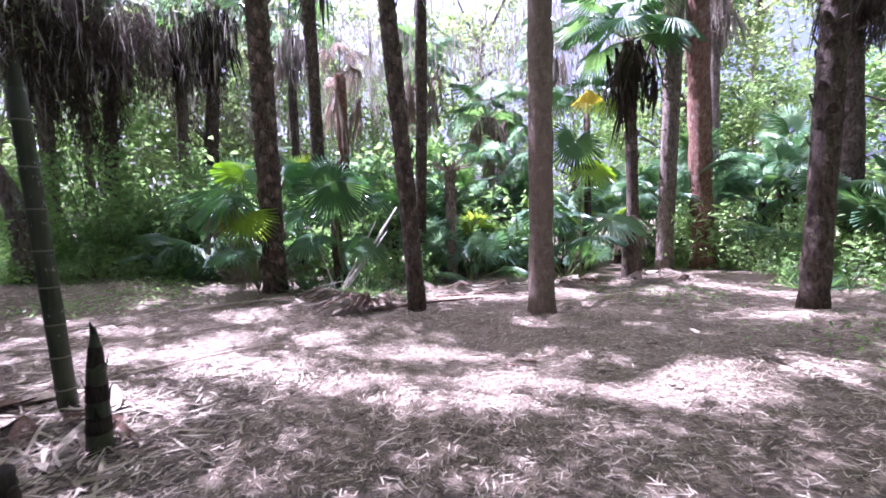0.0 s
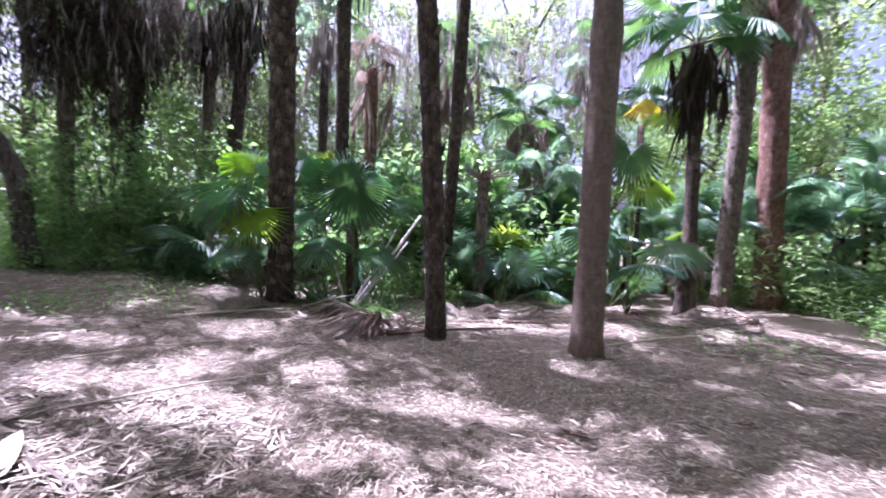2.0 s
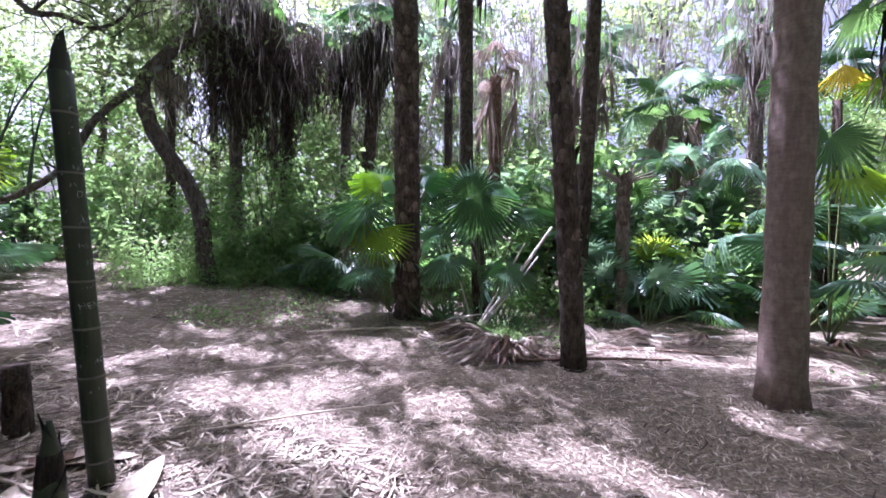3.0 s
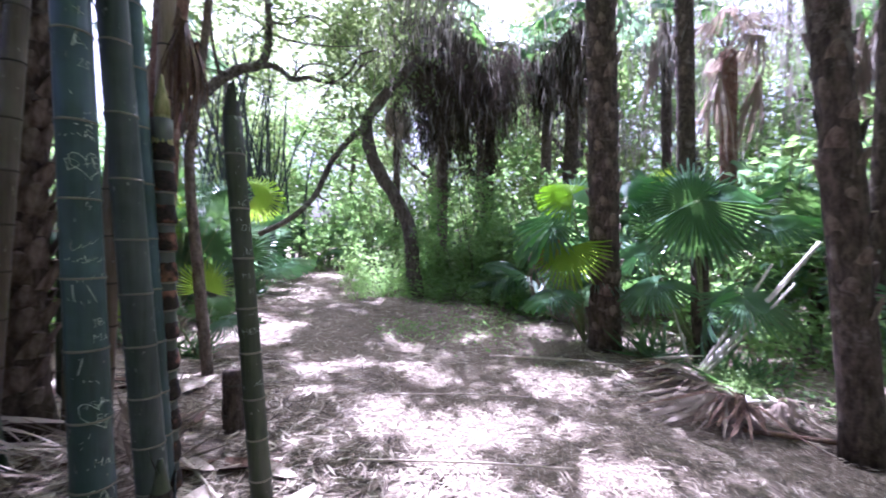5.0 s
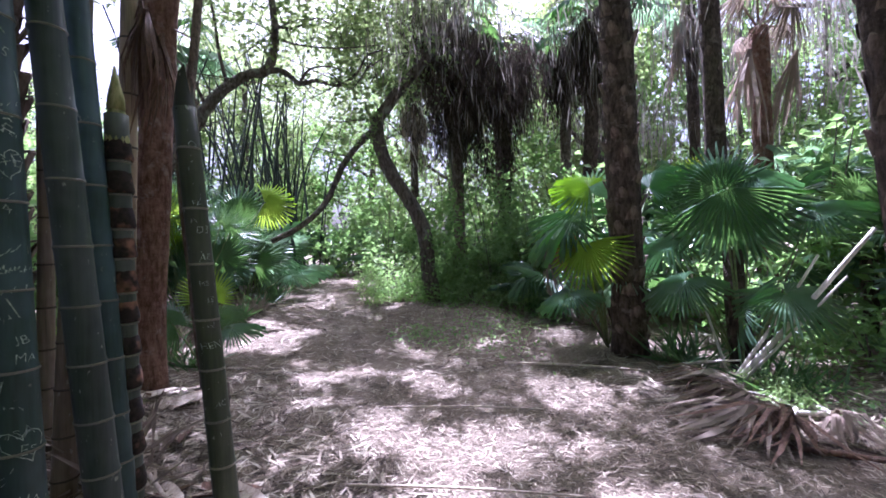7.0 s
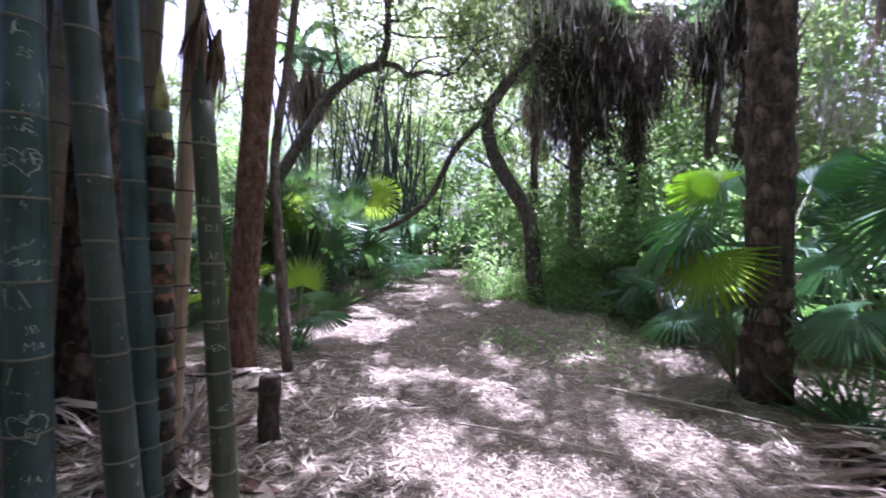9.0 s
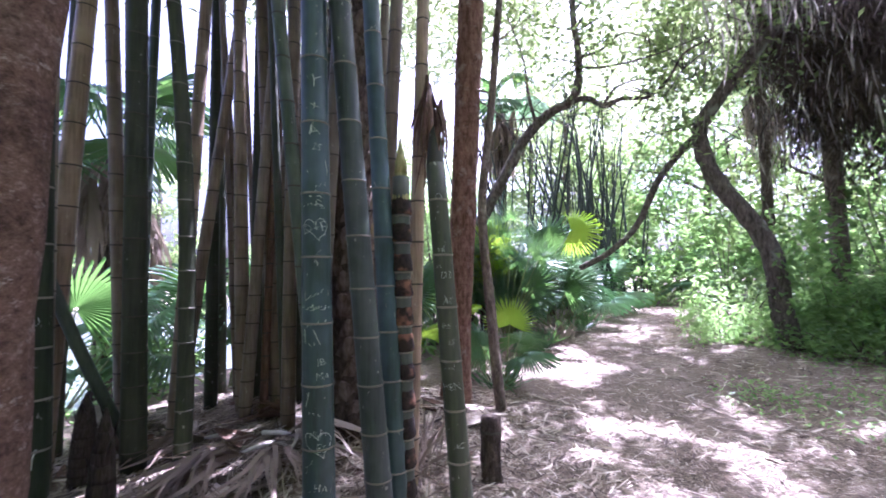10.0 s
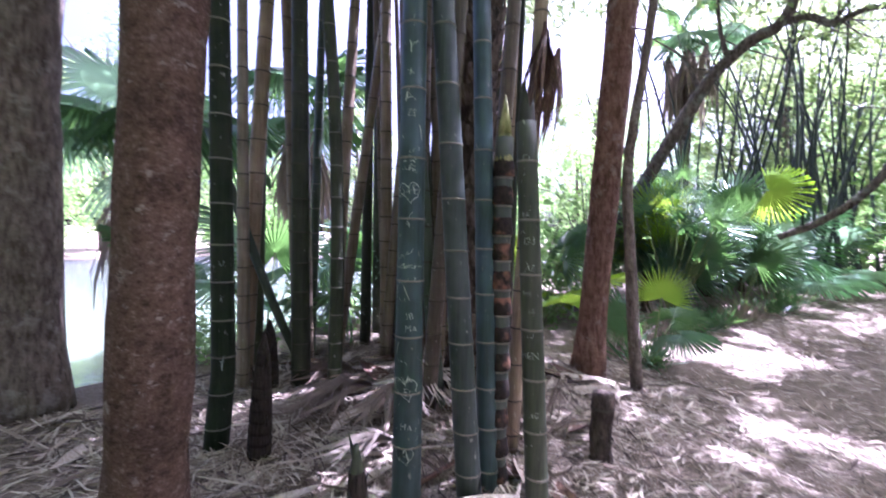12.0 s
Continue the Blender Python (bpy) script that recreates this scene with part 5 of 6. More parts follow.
SHRUBS = [shrub_model(501, (0.95, 0.95, 1.8), 1050, M_LEAF, 0.15, 0.07), shrub_model(502, (1.2, 1.1, 2.6), 1300, M_LEAF, 0.17, 0.075, clumps=34), shrub_model(503, (0.9, 0.8, 1.0), 1500, M_LEAF_PALE, 0.13, 0.045, "pale yellow-green sunlit shrub"), shrub_model(504, (0.8, 0.8, 0.55), 1300, M_LEAF, 0.09, 0.045, "low dark green ground shrub")]
hedge = random.Random(77)
for k, (sx, sy, kind, s) in enumerate((
        (-9.7, 7.7, 2, 1.2), (-9.2, 7.1, 2, 0.75), (-8.3, 8.5, 0, 0.65), (-7.4, 8.8, 0, 0.75), (-6.6, 9.1, 1, 0.6), (-6.2, 8.7, 3, 1.0), (-5.3, 8.7, 3, 1.0), (-7.2, 8.1, 3, 0.9), (-8.1, 7.9, 3, 0.7), (-6.0, 9.9, 1, 1.1), (-7.4, 10.4, 1, 1.1), (-5.2, 10.6, 1, 1.2), (-9.3, 10.2, 1, 1.2),
        (-4.5, 8.5, 3, 0.9), (-4.2, 9.2, 0, 1.0), (-2.4, 9.2, 0, 1.0), (-1.3, 8.7, 3, 1.0), (-2.2, 10.5, 1, 1.2), (-0.7, 11.2, 1, 1.3), (1.2, 10.9, 0, 1.2), (6.5, 11.0, 2, 1.5), (7.2, 10.0, 2, 1.2), (6.2, 9.9, 2, 0.8), (7.9, 9.0, 2, 0.9), (5.7, 11.7, 2, 1.3), (8.6, 10.4, 2, 1.5), (5.2, 12.0, 2, 1.6), (8.2, 7.6, 0, 1.0), (9.2, 5.4, 0, 1.1), (9.8, 9.9, 1, 1.3), (7.0, 7.1, 3, 1.0), (5.9, 8.0, 3, 0.8), (8.8, 3.2, 0, 1.2),
        (-12.0, 10.6, 0, 1.0), (-13.4, 11.5, 1, 1.1), (-11.2, 12.3, 1, 1.5), (-6.4, 12.6, 1, 1.5), (-3.9, 12.6, 1, 1.5), (-1.6, 12.6, 1, 1.4), (1.0, 13.6, 1, 1.1), (3.4, 13.8, 1, 1.1), (6.0, 14.2, 1, 1.2), (8.6, 12.2, 2, 1.7), (-9.0, 14.0, 1, 1.7), (-16.5, 8.0, 0, 1.5), (-15.0, 9.9, 1, 1.2), (-16.4, 11.4, 1, 1.6), (-19.5, 10.2, 1, 1.9), (-21.0, 8.0, 1, 2.0), (-9.2, 1.6, 1, 1.1), (-8.0, 0.9, 0, 1.1), (-1.5, 7.0, 2, 0.28), (-1.75, 7.25, 2, 0.26), (-7.8, 9.1, 1, 0.6), (-6.9, 9.7, 1, 0.9), (-8.6, 9.2, 1, 0.7), (-6.9, 0.2, 3, 1.0), (11.2, 6.8, 1, 1.4), (12.0, 9.2, 1, 1.6), (-3.4, -1.6, 3, 0.8), (-5.6, -1.7, 0, 0.8))):
    plant_at(SHRUBS[kind], sx, sy, s, hedge.uniform(0, 360), -0.05)


# ---- background trees, and unseen ones added to block skylight ----
def tree_model(seed, height, r, spread, n, mat, leaf):
    rng = np.random.default_rng(seed)
    ob = thing("broadleaf_tree", (0, 0, -80), "tall leafy tree at the edge of the grove", "tree", "background trees")
    ln = smooth_line([(0, 0, -0.2), (0.1, 0.05, height * 0.25), (-0.12, 0.1, height * 0.55), (0.05, 0, height * 0.85)], 5)
    pieces = [tube(ln, np.linspace(r, r * 0.35, len(ln)), 9, 0.04, rng)]
    for k in range(9):
        a, z = k * 2.4, height * rng.uniform(0.25, 0.75)
        e = np.array((math.cos(a), math.sin(a), 0.0)) * spread * rng.uniform(0.5, 0.9)
        l2 = smooth_line([(0, 0, z), e * 0.5 + (0, 0, z + 0.5), e + (0, 0, z + rng.uniform(0.6, 1.6))], 4)
        pieces.append(tube(l2, np.linspace(r * 0.4, 0.02, len(l2)), 6))
    tv, tf = joined(pieces)
    part("trunk", mesh_of("trunk", tv, tf, [M_OAK]), ob)
    pts = clustered(rng, n, 70, (spread, spread, height * 0.46), spread * 0.13) + (0, 0, height * 0.58)
    pts = pts[pts[:, 2] > 0.3]
    lv, lf = leaves(pts, leaf, leaf * 0.5, rng, 0.5)
    part("crown", quads_mesh("crown", lv, lf, [mat]), ob)
    return ob


TREES = [tree_model(601, 9.5, 0.2, 2.8, 6500, M_LEAF, 0.21), tree_model(602, 11.5, 0.24, 3.2, 7000, M_LEAF_OAK, 0.22), tree_model(603, 7.0, 0.14, 2.3, 5200, M_LEAF_PALE, 0.17)]
trng = random.Random(88)
# Last six: unseen trees added behind the viewpoint, to darken the bamboo's front.
SPOTS = [(-14, 15.5, 0), (-10.5, 17, 1), (-6.5, 18.5, 2), (-2.5, 20.5, 0), (9.5, 18.5, 2), (10.8, 17.0, 2), (8.0, 17.5, 1), (12.0, 20.0, 1), (13.5, 15, 0), (14.5, 9, 1), (13.5, 5, 2), (14, 1, 0), (-18, 15, 1), (-22, 12.5, 0), (-24, 8, 2), (-23, 4.5, 1), (-22, 0.5, 2), (4, 18, 2), (0.5, 19, 1), (8, 19.5, 0), (-15, 21, 0), (-27, 16, 1), (-28, 10, 0), (-21, 20, 2), (17, 16, 1), (16, -3, 1), (10, -5, 0),
         (-20, -24, 0), (-12, -27, 1), (-5, -26, 2), (2, -28, 0), (9, -26, 1), (-28, -22, 1), (16, -24, 0), (-26, -2, 1), (-34, -16, 2), (-20, -1.5, 2), (-9, -30, 2), (6, -33, 1), (-16, -22, 2), (-24, -27, 0), (-1, -23.5, 2), (-8, -23, 2), (5, -23, 2), (12, -22, 2), (-31, -9, 0), (-36, -4, 1), (-33, 3, 0), (20, -14, 1), (19, 5, 0), (21, 12, 2), (-14, -33, 0), (0, -36, 1), (-40, -12, 1), (-38, 10, 0), (-22, -31, 1), (-12.5, 19, 1), (-8.5, 20.2, 0), (-4.8, 21.0, 1), (-20.5, 6.0, 1), (6.8, -1.2, 0), (9.8, 1.6, 1), (4.2, -1.6, 1), (11.5, -1.0, 0), (2.2, -1.9, 2), (8.5, -1.5, 1)]
for sx, sy, k in SPOTS:
    s = trng.uniform(0.85, 1.2)
    plant_at(TREES[k], sx, sy, s, trng.uniform(0, 360))

# ---- far bamboo grove beside the path ----
far_culm = thing("bamboo_culm", (0, 0, -90), "thin distant bamboo culm in a far grove", "bamboo", "culms of the far grove")
v, f = tube(smooth_line([(0, 0, 0), (0.05, 0, 2.5), (0.3, 0, 5.0), (0.9, 0, 7.2)], 5), np.linspace(0.052, 0.02, 16), 7)
part("stem", mesh_of("stem", v, f, [M_BAMBOO_GREY]), far_culm)
frng = random.Random(99)
for k in range(64):
    a = frng.random()
    fx, fy = -11.8 - 7.5 * a + frng.uniform(-0.8, 0.8), 3.4 + 4.5 * a + frng.uniform(-1.6, 1.6)
    s = frng.uniform(0.7, 1.1)
    copy_thing(far_culm, pose(fx, fy, float(ground_z(fx, fy)) - 0.05, frng.uniform(-13, 13), frng.uniform(-13, 13), frng.uniform(0, 360)) @ Matrix.Diagonal((s, s, s, 1)))


# ---- canopy overhead: bamboo foliage mostly out of view, gaps placed for sun patches ----
crng = np.random.default_rng(700)
N = 57000
cz = crng.uniform(7.2, 10.5, N)
px, py = crng.uniform(-9.5, 8.0, N), crng.uniform(-4.5, 7.05, N)
keep = ~sunlit(px, py)
px, py, cz = px[keep], py[keep], cz[keep]
cc = np.stack([px + SUN.x / SUN.z * cz, py + SUN.y / SUN.z * cz, cz], -1)
# Further leaves added high up only to shade the far path.
fx, fy, fz = crng.uniform(-27, -9.5, 21000), crng.uniform(0.0, 13.0, 21000), crng.uniform(8.2, 10.5, 21000)
keep = ~sunlit(fx, fy)
cc = np.concatenate([cc, np.stack([fx + SUN.x / SUN.z * fz, fy + SUN.y / SUN.z * fz, fz], -1)[keep]])
# Unseen leaves added to shade the western palms and shrubs.
ex, ey, ez = crng.uniform(-12.5, -6.0, 6500), crng.uniform(6.3, 10.5, 6500), crng.uniform(7.6, 10.5, 6500)
keep = ~sunlit(ex, ey)
cc = np.concatenate([cc, np.stack([ex + SUN.x / SUN.z * ez, ey + SUN.y / SUN.z * ez, ez], -1)[keep]])
# Leaf mass above the view, added to hold skylight off the clump.
own = np.array((-3.9, 0.4, 7.2)) + clustered(crng, 8000, 50, (3.0, 2.6, 2.2), 0.35)
cc = np.concatenate([cc, own[~sunlit(own[:, 0] - SUN.x / SUN.z * own[:, 2], own[:, 1] - SUN.y / SUN.z * own[:, 2])]])
lv, lf = leaves(cc, 0.3, 0.075, crng, 0.7)
canopy = new("bamboo_foliage", quads_mesh("bamboo_foliage", lv, lf, [M_LEAF_BAMBOO]))
tagged(canopy, "high unseen canopy of narrow bamboo leaves with gaps shaping the sunlight", "foliage", kind="stuff")

# ---- hanging moss ----
mrng = np.random.default_rng(710)
spots = np.array([(-8.3, 8.5, 6.0), (-9.3, 9.3, 6.2), (-8.6, 8.6, 5.6), (-7.9, 8.2, 6.3), (-9.4, 9.0, 5.0), (-8.2, 12.0, 6.2), (-7.0, 11.4, 6.0), (-9.2, 11.2, 5.6), (-6.8, 7.1, 6.2), (-3.4, 10.2, 6.4), (-2.2, 12.0, 6.0), (0.2, 12.3, 6.0), (2.0, 13.0, 6.0), (1.2, 14.5, 6.6), (-0.8, 10.0, 6.6), (7.8, 10.0, 6.0), (9.5, 7.6, 5.6), (7.2, 14.0, 7.0), (-5.0, 13.5, 6.6), (-8.8, 8.0, 4.4), (-9.0, 8.9, 3.8), (4.0, 12.5, 6.5), (-7.8, 9.4, 4.6), (-8.4, 7.0, 6.1), (-8.4, 7.1, 5.6)])
spots = np.concatenate([spots, np.array([(-8.4, 8.8, 5.2), (-8.9, 8.6, 4.6), (-7.9, 8.9, 5.6), (-8.3, 9.4, 5.8), (-9.0, 9.6, 5.2), (-9.6, 10.2, 6.0), (-7.6, 9.8, 5.8)]), mrng.uniform((-9, 11.5, 4.8), (3.5, 15.5, 8.0), (26, 3)), mrng.uniform((-10.2, 7.4, 5.8), (-6.4, 11.5, 8.6), (26, 3))])
k = mrng.integers(0, len(spots), 17000)
mc = spots[k] + mrng.standard_normal((17000, 3)) * (0.6, 0.6, 0.55)
hx, hy = mc[:, 0] - SUN.x / SUN.z * mc[:, 2], mc[:, 1] - SUN.y / SUN.z * mc[:, 2]
mc = mc[~((hx > -6.8) & (hy > 6.2) & (hy < 9.2) & (mrng.random(len(mc)) < 0.75))]
# Two thirds of the western strands take the shade-dark colour.
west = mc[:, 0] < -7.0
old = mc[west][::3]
shade_dark = np.concatenate([mc[west][1::3], mc[west][2::3]])
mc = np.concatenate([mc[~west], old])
lv, lf = leaves(mc, 0.5, 0.026, mrng, 0.0, 0.1, np.array((0, 0, -3.0)))
moss = new("hanging_moss", quads_mesh("hanging_moss", lv, lf, [M_MOSS]))
tagged(moss, "grey strands of moss and dead fibre hanging from trees", "moss", kind="stuff")

dark_c = []
for qx, qy, top, deep, wide, n in ((-9.45, 9.4, 6.6, 3.6, 1.0, 4200), (-9.9, 9.0, 6.2, 3.2, 0.8, 2600), (-8.9, 9.9, 6.4, 3.4, 1.0, 3600), (-9.3, 10.8, 6.6, 3.8, 1.0, 3400), (-8.2, 12.2, 7.0, 2.6, 0.8, 2400), (-6.9, 11.6, 7.2, 2.8, 0.8, 2400), (-8.3, 9.1, 6.6, 2.4, 0.7, 2000), (-8.5, 8.0, 6.8, 2.0, 0.5, 1500), (-10.2, 9.8, 6.4, 2.8, 0.8, 2000), (-7.4, 9.9, 6.4, 2.2, 0.7, 1800), (7.9, 9.6, 5.8, 1.5, 0.8, 2400), (9.5, 7.6, 5.6, 1.5, 0.9, 2600), (8.7, 8.6, 5.6, 1.2, 0.6, 1500), (10.6, 8.2, 5.4, 1.3, 0.7, 1800)):
    # skirts: wide under the crown, thinning downwards in uneven strands
    k = mrng.integers(0, 22, n)
    ang, far = mrng.uniform(0, 2 * np.pi, 22)[k], wide * mrng.uniform(0.2, 1.1, 22)[k]
    drop = deep * mrng.uniform(0.35, 1.0, 22)[k] * mrng.uniform(0, 1, n) ** 1.2
    dark_c.append(np.stack([qx + np.cos(ang) * far * (1 - 0.7 * drop / deep) + mrng.normal(0, 0.09, n), qy + np.sin(ang) * far * (1 - 0.7 * drop / deep) + mrng.normal(0, 0.09, n), top - drop], -1))
dark_c = np.concatenate(dark_c)
dark_c = np.concatenate([dark_c, shade_dark])
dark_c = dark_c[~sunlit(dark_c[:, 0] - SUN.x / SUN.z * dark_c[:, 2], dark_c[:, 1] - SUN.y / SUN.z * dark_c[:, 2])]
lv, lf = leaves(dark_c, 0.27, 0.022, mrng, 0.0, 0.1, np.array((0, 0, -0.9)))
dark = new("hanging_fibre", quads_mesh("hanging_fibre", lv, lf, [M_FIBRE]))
tagged(dark, "mass of dead fronds and fibre hung on palms, coloured dark for shade", "dead fronds", kind="stuff")

vr = np.random.default_rng(715)
vc = []
for vx, vy, vh in ((-9.45, 9.4, 3.4), (-8.35, 8.3, 2.6), (-7.2, 9.0, 2.8), (-9.4, 11.0, 3.6), (-8.25, 7.7, 1.6), (-3.35, 10.2, 2.4), (-6.2, 9.8, 3.0), (-10.4, 9.0, 2.6), (-5.4, 9.6, 2.2)):
    n, a = 520, vr.uniform(0, 2 * np.pi, 520)
    z = vh * vr.uniform(0, 1, n) ** 1.3
    q = np.abs(vr.normal(0.2, 0.16, n)) * (1.3 - 0.6 * z / vh)
    vc.append(np.stack([vx + np.cos(a) * q, vy + np.sin(a) * q, ground_z(vx, vy) + z], -1))
lv, lf = leaves(np.concatenate(vc), 0.12, 0.08, vr, 0.3)
vines = new("climbing_vines", quads_mesh("climbing_vines", lv, lf, [M_LEAF]))
tagged(vines, "green leafy vines climbing the palm trunks", "vines", kind="stuff")

# ---- litter ----
lrng = np.random.default_rng(720)


def litter(n, cx, cy, sx, sy, lo, hi, wlo, whi):
    x, y = lrng.uniform(cx - sx, cx + sx, n), lrng.uniform(cy - sy, cy + sy, n)
    le, wi, a = lrng.uniform(lo, hi, n), lrng.uniform(wlo, whi, n), lrng.uniform(0, 2 * np.pi, n)
    dx, dy = np.cos(a), np.sin(a)
    v = np.empty((n, 6, 3))
    lift, tilt, roll = lrng.uniform(0.0, 0.018, n), lrng.normal(0, 0.09, n), lrng.normal(0, 0.35, n)
    kink = lrng.normal(0, 0.05, n)
    for q, t in enumerate((-0.5, 0.12, 0.5)):
        w = wi * (0.75, 1.0, 0.12)[q]
        off = le * kink * (t == 0.12)
        for h, sd in enumerate((-0.5, 0.5)):
            vx, vy = x + dx * le * t - dy * (w * sd + off), y + dy * le * t + dx * (w * sd + off)
            v[:, 2 * q + h] = np.stack([vx, vy, ground_z(vx, vy) + 0.012 + lift + np.abs(tilt) * le * (t + 0.5) + roll * w * sd], -1)
    o = 6 * np.arange(n)[:, None]
    return v.reshape(-1, 3), np.concatenate([o + (0, 1, 3, 2), o + (2, 3, 5, 4)])


parts_v, parts_f, base = [], [], 0
for args in ((62000, -0.9, 3.7, 3.9, 2.9, 0.02, 0.085, 0.003, 0.008), (18000, -2.2, 5.0, 6.5, 5.0, 0.03, 0.13, 0.004, 0.011), (9000, -3.4, 1.5, 2.4, 2.4, 0.05, 0.24, 0.007, 0.02), (3500, -3.3, 0.9, 1.9, 1.7, 0.2, 0.5, 0.008, 0.022), (9000, -9.0, 5.5, 5.0, 3.0, 0.06, 0.2, 0.008, 0.02), (17000, 5.3, 5.0, 2.5, 2.7, 0.04, 0.13, 0.005, 0.012), (5000, 0.6, 7.9, 4.0, 1.5, 0.08, 0.34, 0.006, 0.018), (1500, -1.6, 6.9, 0.9, 0.6, 0.15, 0.5, 0.006, 0.018)):
    av, af = litter(*args)
    parts_v.append(av)
    parts_f.append(af + base)
    base += len(av)
lit = new("leaf_litter", quads_mesh("leaf_litter", np.concatenate(parts_v), np.concatenate(parts_f), [M_LITTER]))
tagged(lit, "dry straw-coloured bamboo leaves and fibres covering the ground", "leaf litter", kind="stuff")

wrng = np.random.default_rng(730)
wx = np.concatenate([wrng.normal(4.51, 0.5, 240), wrng.normal(4.27, 0.5, 240), wrng.normal(-5.9, 0.35, 260), wrng.normal(-4.6, 0.5, 260), wrng.normal(3.2, 0.6, 220), wrng.normal(-1.3, 0.4, 300), wrng.normal(-5.6, 0.7, 300)])
wy = np.concatenate([wrng.normal(3.83, 0.4, 240), wrng.normal(4.43, 0.4, 240), wrng.normal(6.1, 0.25, 260), wrng.normal(6.6, 0.4, 260), wrng.normal(6.9, 0.4, 220), wrng.normal(7.3, 0.3, 300), wrng.normal(7.3, 0.4, 300)])
wz = ground_z(wx, wy) + wrng.uniform(0.02, 0.16, len(wx))
lv, lf = leaves(np.stack([wx, wy, wz], -1), 0.06, 0.035, wrng, 0.8)
weeds = new("ground_weeds", quads_mesh("ground_weeds", lv, lf, [M_LEAF]))
tagged(weeds, "low green weeds sprouting through the litter", "weeds", kind="stuff")


tr = np.random.default_rng(740)
tufts = np.array([(-7.9, 2.9), (-8.3, 3.3), (-8.7, 3.7), (-9.3, 4.1), (-7.3, 2.5), (-10.2, 4.6), (-6.5, 2.6), (-6.2, 3.0), (-11.0, 5.0), (-3.45, 2.4), (-2.6, 7.5), (-1.7, 7.5), (-4.2, 8.1), (5.5, 7.4), (6.4, 6.6)])
tk = tr.integers(0, len(tufts), 1500)
bx, by = tufts[tk, 0] + tr.normal(0, 0.16, 1500), tufts[tk, 1] + tr.normal(0, 0.12, 1500)
out = np.stack([tr.normal(0, 1.0, 1500), tr.normal(0, 1.0, 1500), tr.uniform(0.4, 2.4, 1500)], -1)
for mat, pick, word in ((M_FROND, tk % 3 > 0, "narrow green strap-like blades in tufts beside the path"), (M_FROND_FALLEN, tk % 3 == 0, "dry bleached strap-like blades in tufts beside the path")):
    lv, lf = leaves(np.stack([bx, by, ground_z(bx, by) + 0.01], -1)[pick], 0.42, 0.026, tr, 0.3, 0.2, out[pick])
    tagged(new("grass_tufts", quads_mesh("grass_tufts", lv, lf, [mat])), word, "grass", kind="stuff")

hung = thing("dead_palm_frond", (-3.12, 2.62, 2.75), "bundle of dry brown palm frond caught among culms", "dead frond")
for k in range(5):
    part("dead_frond", DEAD_BROWN[k % 2], hung, pose(0.05 * math.sin(k * 2), 0.06 * math.cos(k * 2), 0.1 * (k % 3), 6 * k - 12, 0, 70 * k) @ Matrix.Diagonal((0.45, 0.45, 0.65, 1)))

# ---- loose dead wood and fallen fronds ----
def collapsed_mesh(name, mat, seed, n=26, span=34):
    """A dead frond that has folded together and lies flat: long curling strips out of one hub, along +y."""
    rng = np.random.default_rng(seed)
    v, f = [(-0.02, 0, 0.04), (0.02, 0, 0.04)], []
    for i in range(n):
        a = math.radians(rng.uniform(-span, span))
        le, w, h = rng.uniform(0.55, 1.05), rng.uniform(0.012, 0.026), rng.uniform(0.02, 0.2)
        curl, twist = rng.normal(0, 0.22), rng.uniform(-1, 1)
        b = len(v) - 2
        for t in (0.25, 0.5, 0.75, 1.0):
            r, aa = le * t, a * min(1.0, 0.35 + t) + curl * t * t
            z = 0.03 + h * math.sin(math.pi * min(1.0, t * 1.1)) + 0.015 * i / n
            ww = w * (0.5, 1.0, 1.0, 0.7, 0.12)[int(t * 4)]
            for c in (-1, 1):
                v.append((math.sin(aa) * r + c * ww * math.cos(aa), math.cos(aa) * r - c * ww * math.sin(aa), z + c * ww * twist * t))
        f += [(b + 2 * k if k else 0, b + 2 * k + 1 if k else 1, b + 2 * k + 3, b + 2 * k + 2) for k in range(4)]
    return mesh_of(name, v, f, [mat], smooth=False)


COLLAPSED = [collapsed_mesh("blade", mt, s) for s, mt in ((61, M_FROND_FALLEN), (62, M_FROND_DEAD), (63, M_SHEATH), (64, M_FROND_DEAD))]


def collapsed_frond(x, y, turn, s, pick, dz=0.0):
    """A fallen frond: its blade in folded strips, its thick pale stalk broken off behind the hub."""
    ob = thing("fallen_frond", on_ground(x, y, 0.015 + dz), "dry brown fallen palm frond folded flat on the litter", "fallen frond", "fallen fronds")
    m = pose(0, 0, 0, 0, 0, math.degrees(turn) - 90)
    part("blade", COLLAPSED[pick % 4], ob, m @ Matrix.Diagonal((s, s, s, 1)))
    ln = smooth_line([(0, 0.06 * s, 0.045), (0.01, -0.12 * s, 0.04), (0.03, -0.35 * s, 0.015)], 3)
    part("stalk", mesh_of("stalk", *tube(ln, np.linspace(0.012, 0.024, len(ln)), 7), [M_STICK]), ob, m, "bleached broken stalk")
    return ob


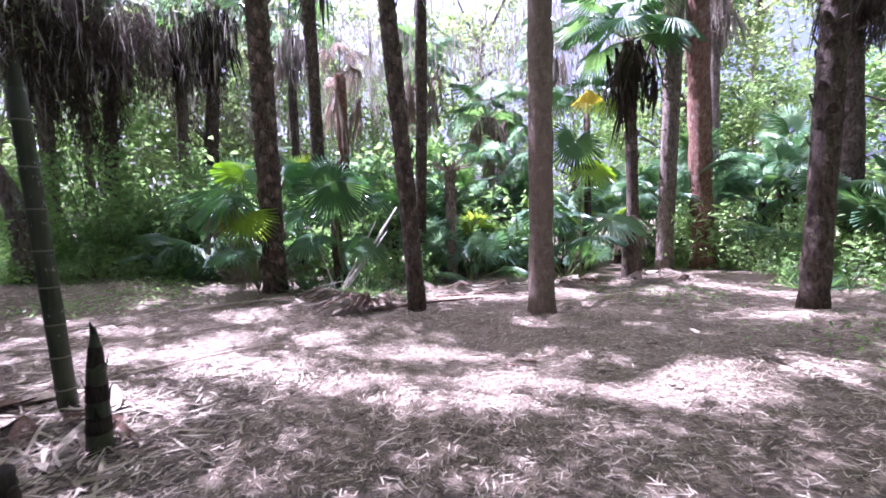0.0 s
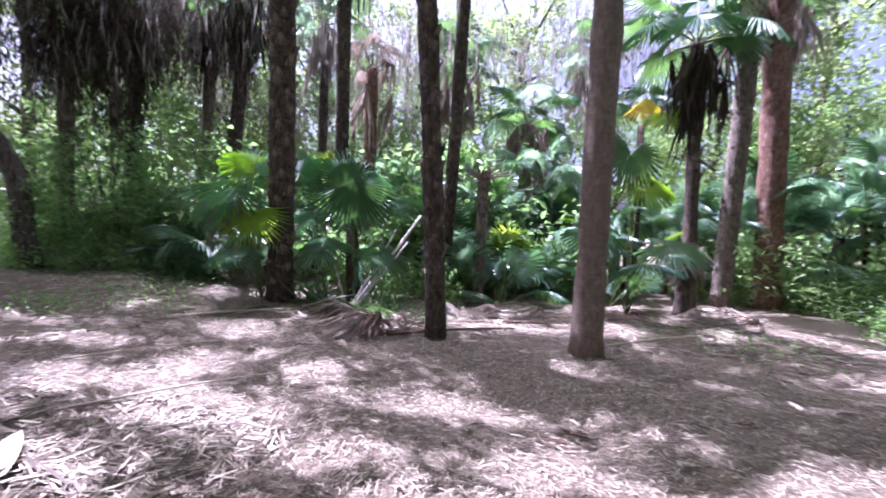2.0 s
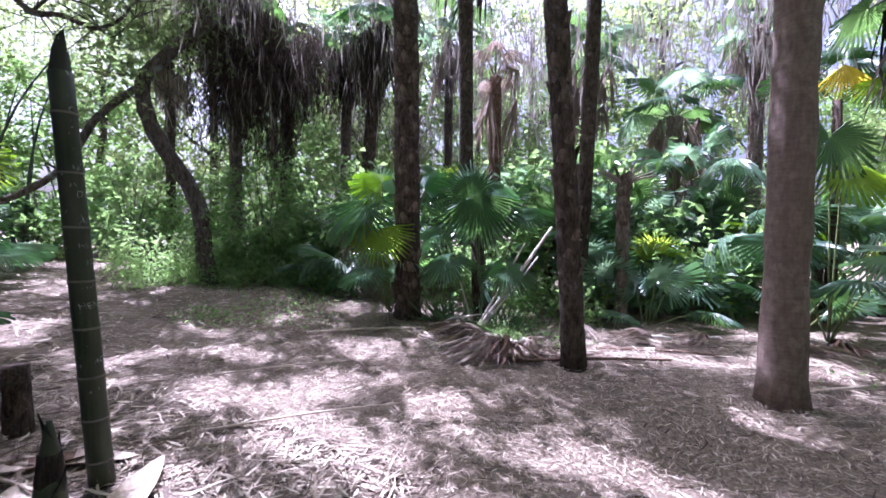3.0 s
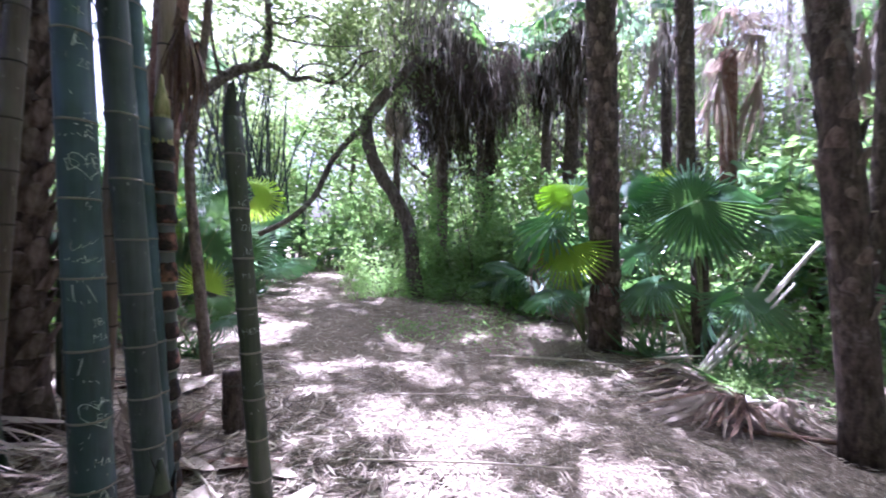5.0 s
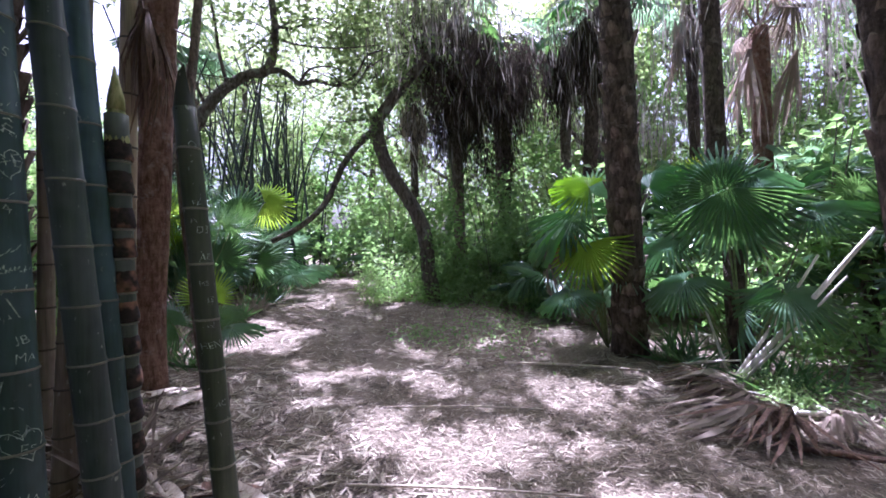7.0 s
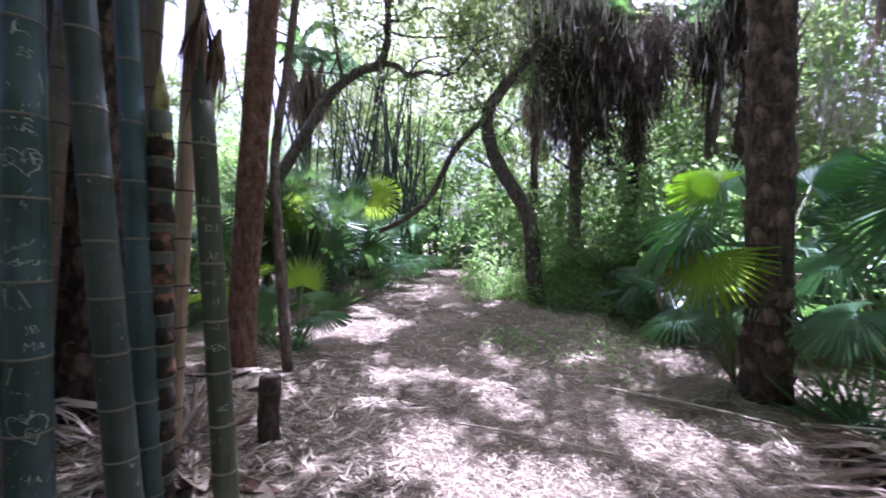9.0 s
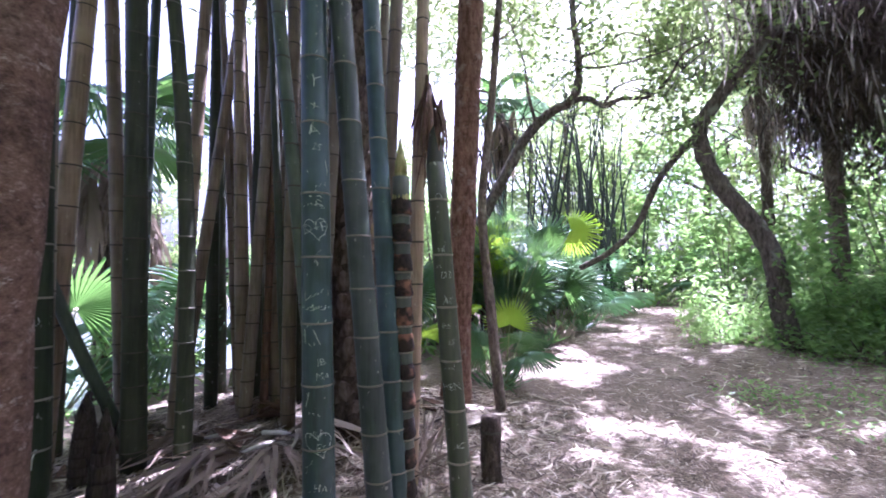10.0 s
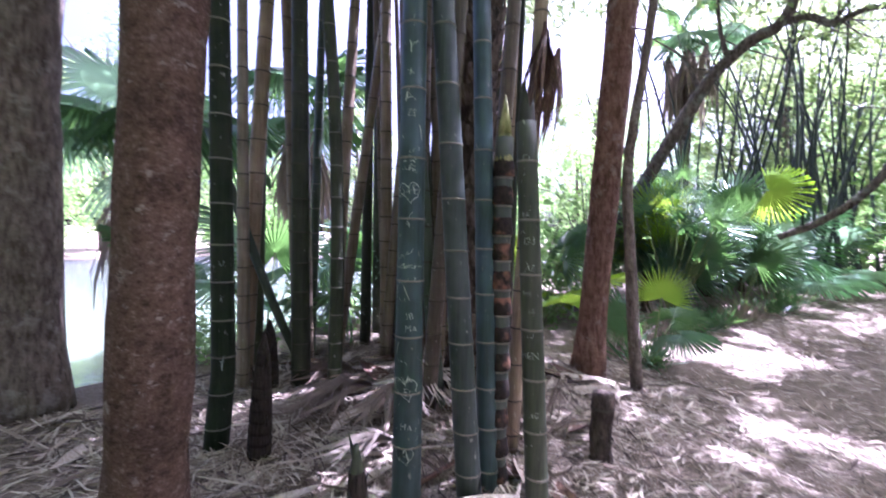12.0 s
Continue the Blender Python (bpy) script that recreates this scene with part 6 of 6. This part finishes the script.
for k, (fx, fy, tn, s) in enumerate(((-1.42, 6.62, 4.45, 1.0), (-1.35, 6.72, 4.1, 0.95), (-1.3, 6.55, 4.85, 0.9), (-1.6, 6.85, 3.7, 0.9), (-1.75, 6.9, 3.2, 0.8), (-1.15, 6.85, 5.3, 0.7), (-2.0, 7.1, 4.0, 0.7), (3.45, 9.0, 4.4, 0.7), (3.85, 9.3, 5.0, 0.6), (0.9, 8.3, 4.0, 0.7), (2.2, 8.6, 5.2, 0.7), (0.25, 7.9, 3.4, 0.6), (-0.75, 8.0, 4.9, 0.7), (1.7, 8.0, 0.4, 0.6), (4.0, 8.2, 3.9, 0.6), (-3.35, 1.3, 0.6, 0.8), (-3.55, 1.35, 1.2, 0.8), (-3.25, 1.15, 5.9, 0.8), (-3.9, 1.2, 4.6, 0.7), (-3.1, 0.9, 0.3, 0.7), (-2.75, 1.75, 5.7, 0.6), (-3.6, 0.6, 5.6, 0.7))):
    collapsed_frond(fx, fy, tn, s, k, 0.03 * (k % 3))


def stick(a, b, r, mat, label, name="stick"):
    ob = thing(name, a, label, "stick", "loose sticks")
    d = Vector(b) - Vector(a)
    v, f = tube(smooth_line([(0, 0, 0), tuple(d * 0.5 + Vector((0.02, 0.01, 0.02))), tuple(d)], 4), np.linspace(r, r * 0.6, 9), 7, 0.05, np.random.default_rng(3))
    part("wood", mesh_of("wood", v, f, [mat]), ob)
    return ob


for a, b, r in (((-2.0, 7.35, 0.1), (-1.42, 7.62, 1.28), 0.02), ((-1.95, 7.3, 0.1), (-1.05, 7.65, 1.5), 0.03), ((-1.9, 7.25, 0.1), (-1.2, 7.5, 1.1), 0.016), ((-2.6, 7.0, 0.12), (-1.9, 7.2, 0.3), 0.014), ((-2.1, 7.4, 0.1), (-2.9, 7.9, 1.55), 0.014)):
    stick(a, b, r, M_STICK, "bleached pale palm stalk leaning in the undergrowth")
for a, b, r in (((-2.9, 2.2), (-1.9, 2.0), 0.02), ((-3.3, 2.55), (-2.4, 2.72), 0.014), ((-2.4, 1.4), (-3.2, 2.3), 0.018), ((-1.2, 6.2), (0.4, 6.9), 0.022), ((-2.5, 3.5), (-1.6, 4.6), 0.01), ((-4.0, 6.1), (-2.6, 6.9), 0.016), ((-3.5, 4.3), (-2.7, 5.4), 0.009), ((1.5, 6.6), (2.6, 7.2), 0.018), ((-0.4, 7.2), (1.0, 7.5), 0.02)):
    stick(on_ground(*a, 0.025), on_ground(*b, 0.03), r, M_SHEATH_PALE if r < 0.019 else M_SHEATH, "dry fallen stick lying on the litter")


def sheath_mesh(seed, mat):
    """A fallen culm sheath: a curled, pointed husk."""
    rng = np.random.default_rng(seed)
    v, f, n, m = [], [], 7, 5
    for i in range(n):
        t = i / (n - 1)
        w = 0.09 * (1 - t**2.2) + 0.004
        for k in range(m):
            a = (k / (m - 1) - 0.5) * 2.2
            v.append((0.42 * t, math.sin(a) * w, 0.012 + w * (1 - math.cos(a)) * 0.8 + 0.03 * t * t + rng.normal(0, 0.002)))
    for i in range(n - 1):
        f += [(i * m + k, i * m + k + 1, (i + 1) * m + k + 1, (i + 1) * m + k) for k in range(m - 1)]
    return mesh_of("fallen_sheath", v, f, [mat])


HUSKS = [sheath_mesh(s, mt) for s, mt in ((1, M_SHEATH_PALE), (2, M_SHEATH), (3, M_SHEATH_PALE))]
hr = random.Random(41)
for k in range(90):
    hx, hy = (hr.uniform(-4.8, -1.6), hr.uniform(-0.6, 3.0)) if k < 74 else (hr.uniform(-4, 3), hr.uniform(3.4, 6.6))
    if math.hypot(hx + 3.52, hy - 2.97) < 0.6:
        hx -= 0.9
    ob = new("fallen_sheath", HUSKS[k % 3])
    s = hr.uniform(0.5, 1.1) if k < 74 else hr.uniform(0.25, 0.45)
    ob.matrix_basis = pose(*on_ground(hx, hy, 0.012), hr.uniform(-12, 12), hr.uniform(-8, 8), hr.uniform(0, 360)) @ Matrix.Diagonal((s, s, s, 1))
    tagged(ob, "curled dry bamboo sheath fallen on the ground", "bamboo sheath", "fallen sheaths")
for m in (*SHRUBS, *TREES, far_culm):
    for o in (*m.children_recursive, m):
        bpy.data.objects.remove(o)
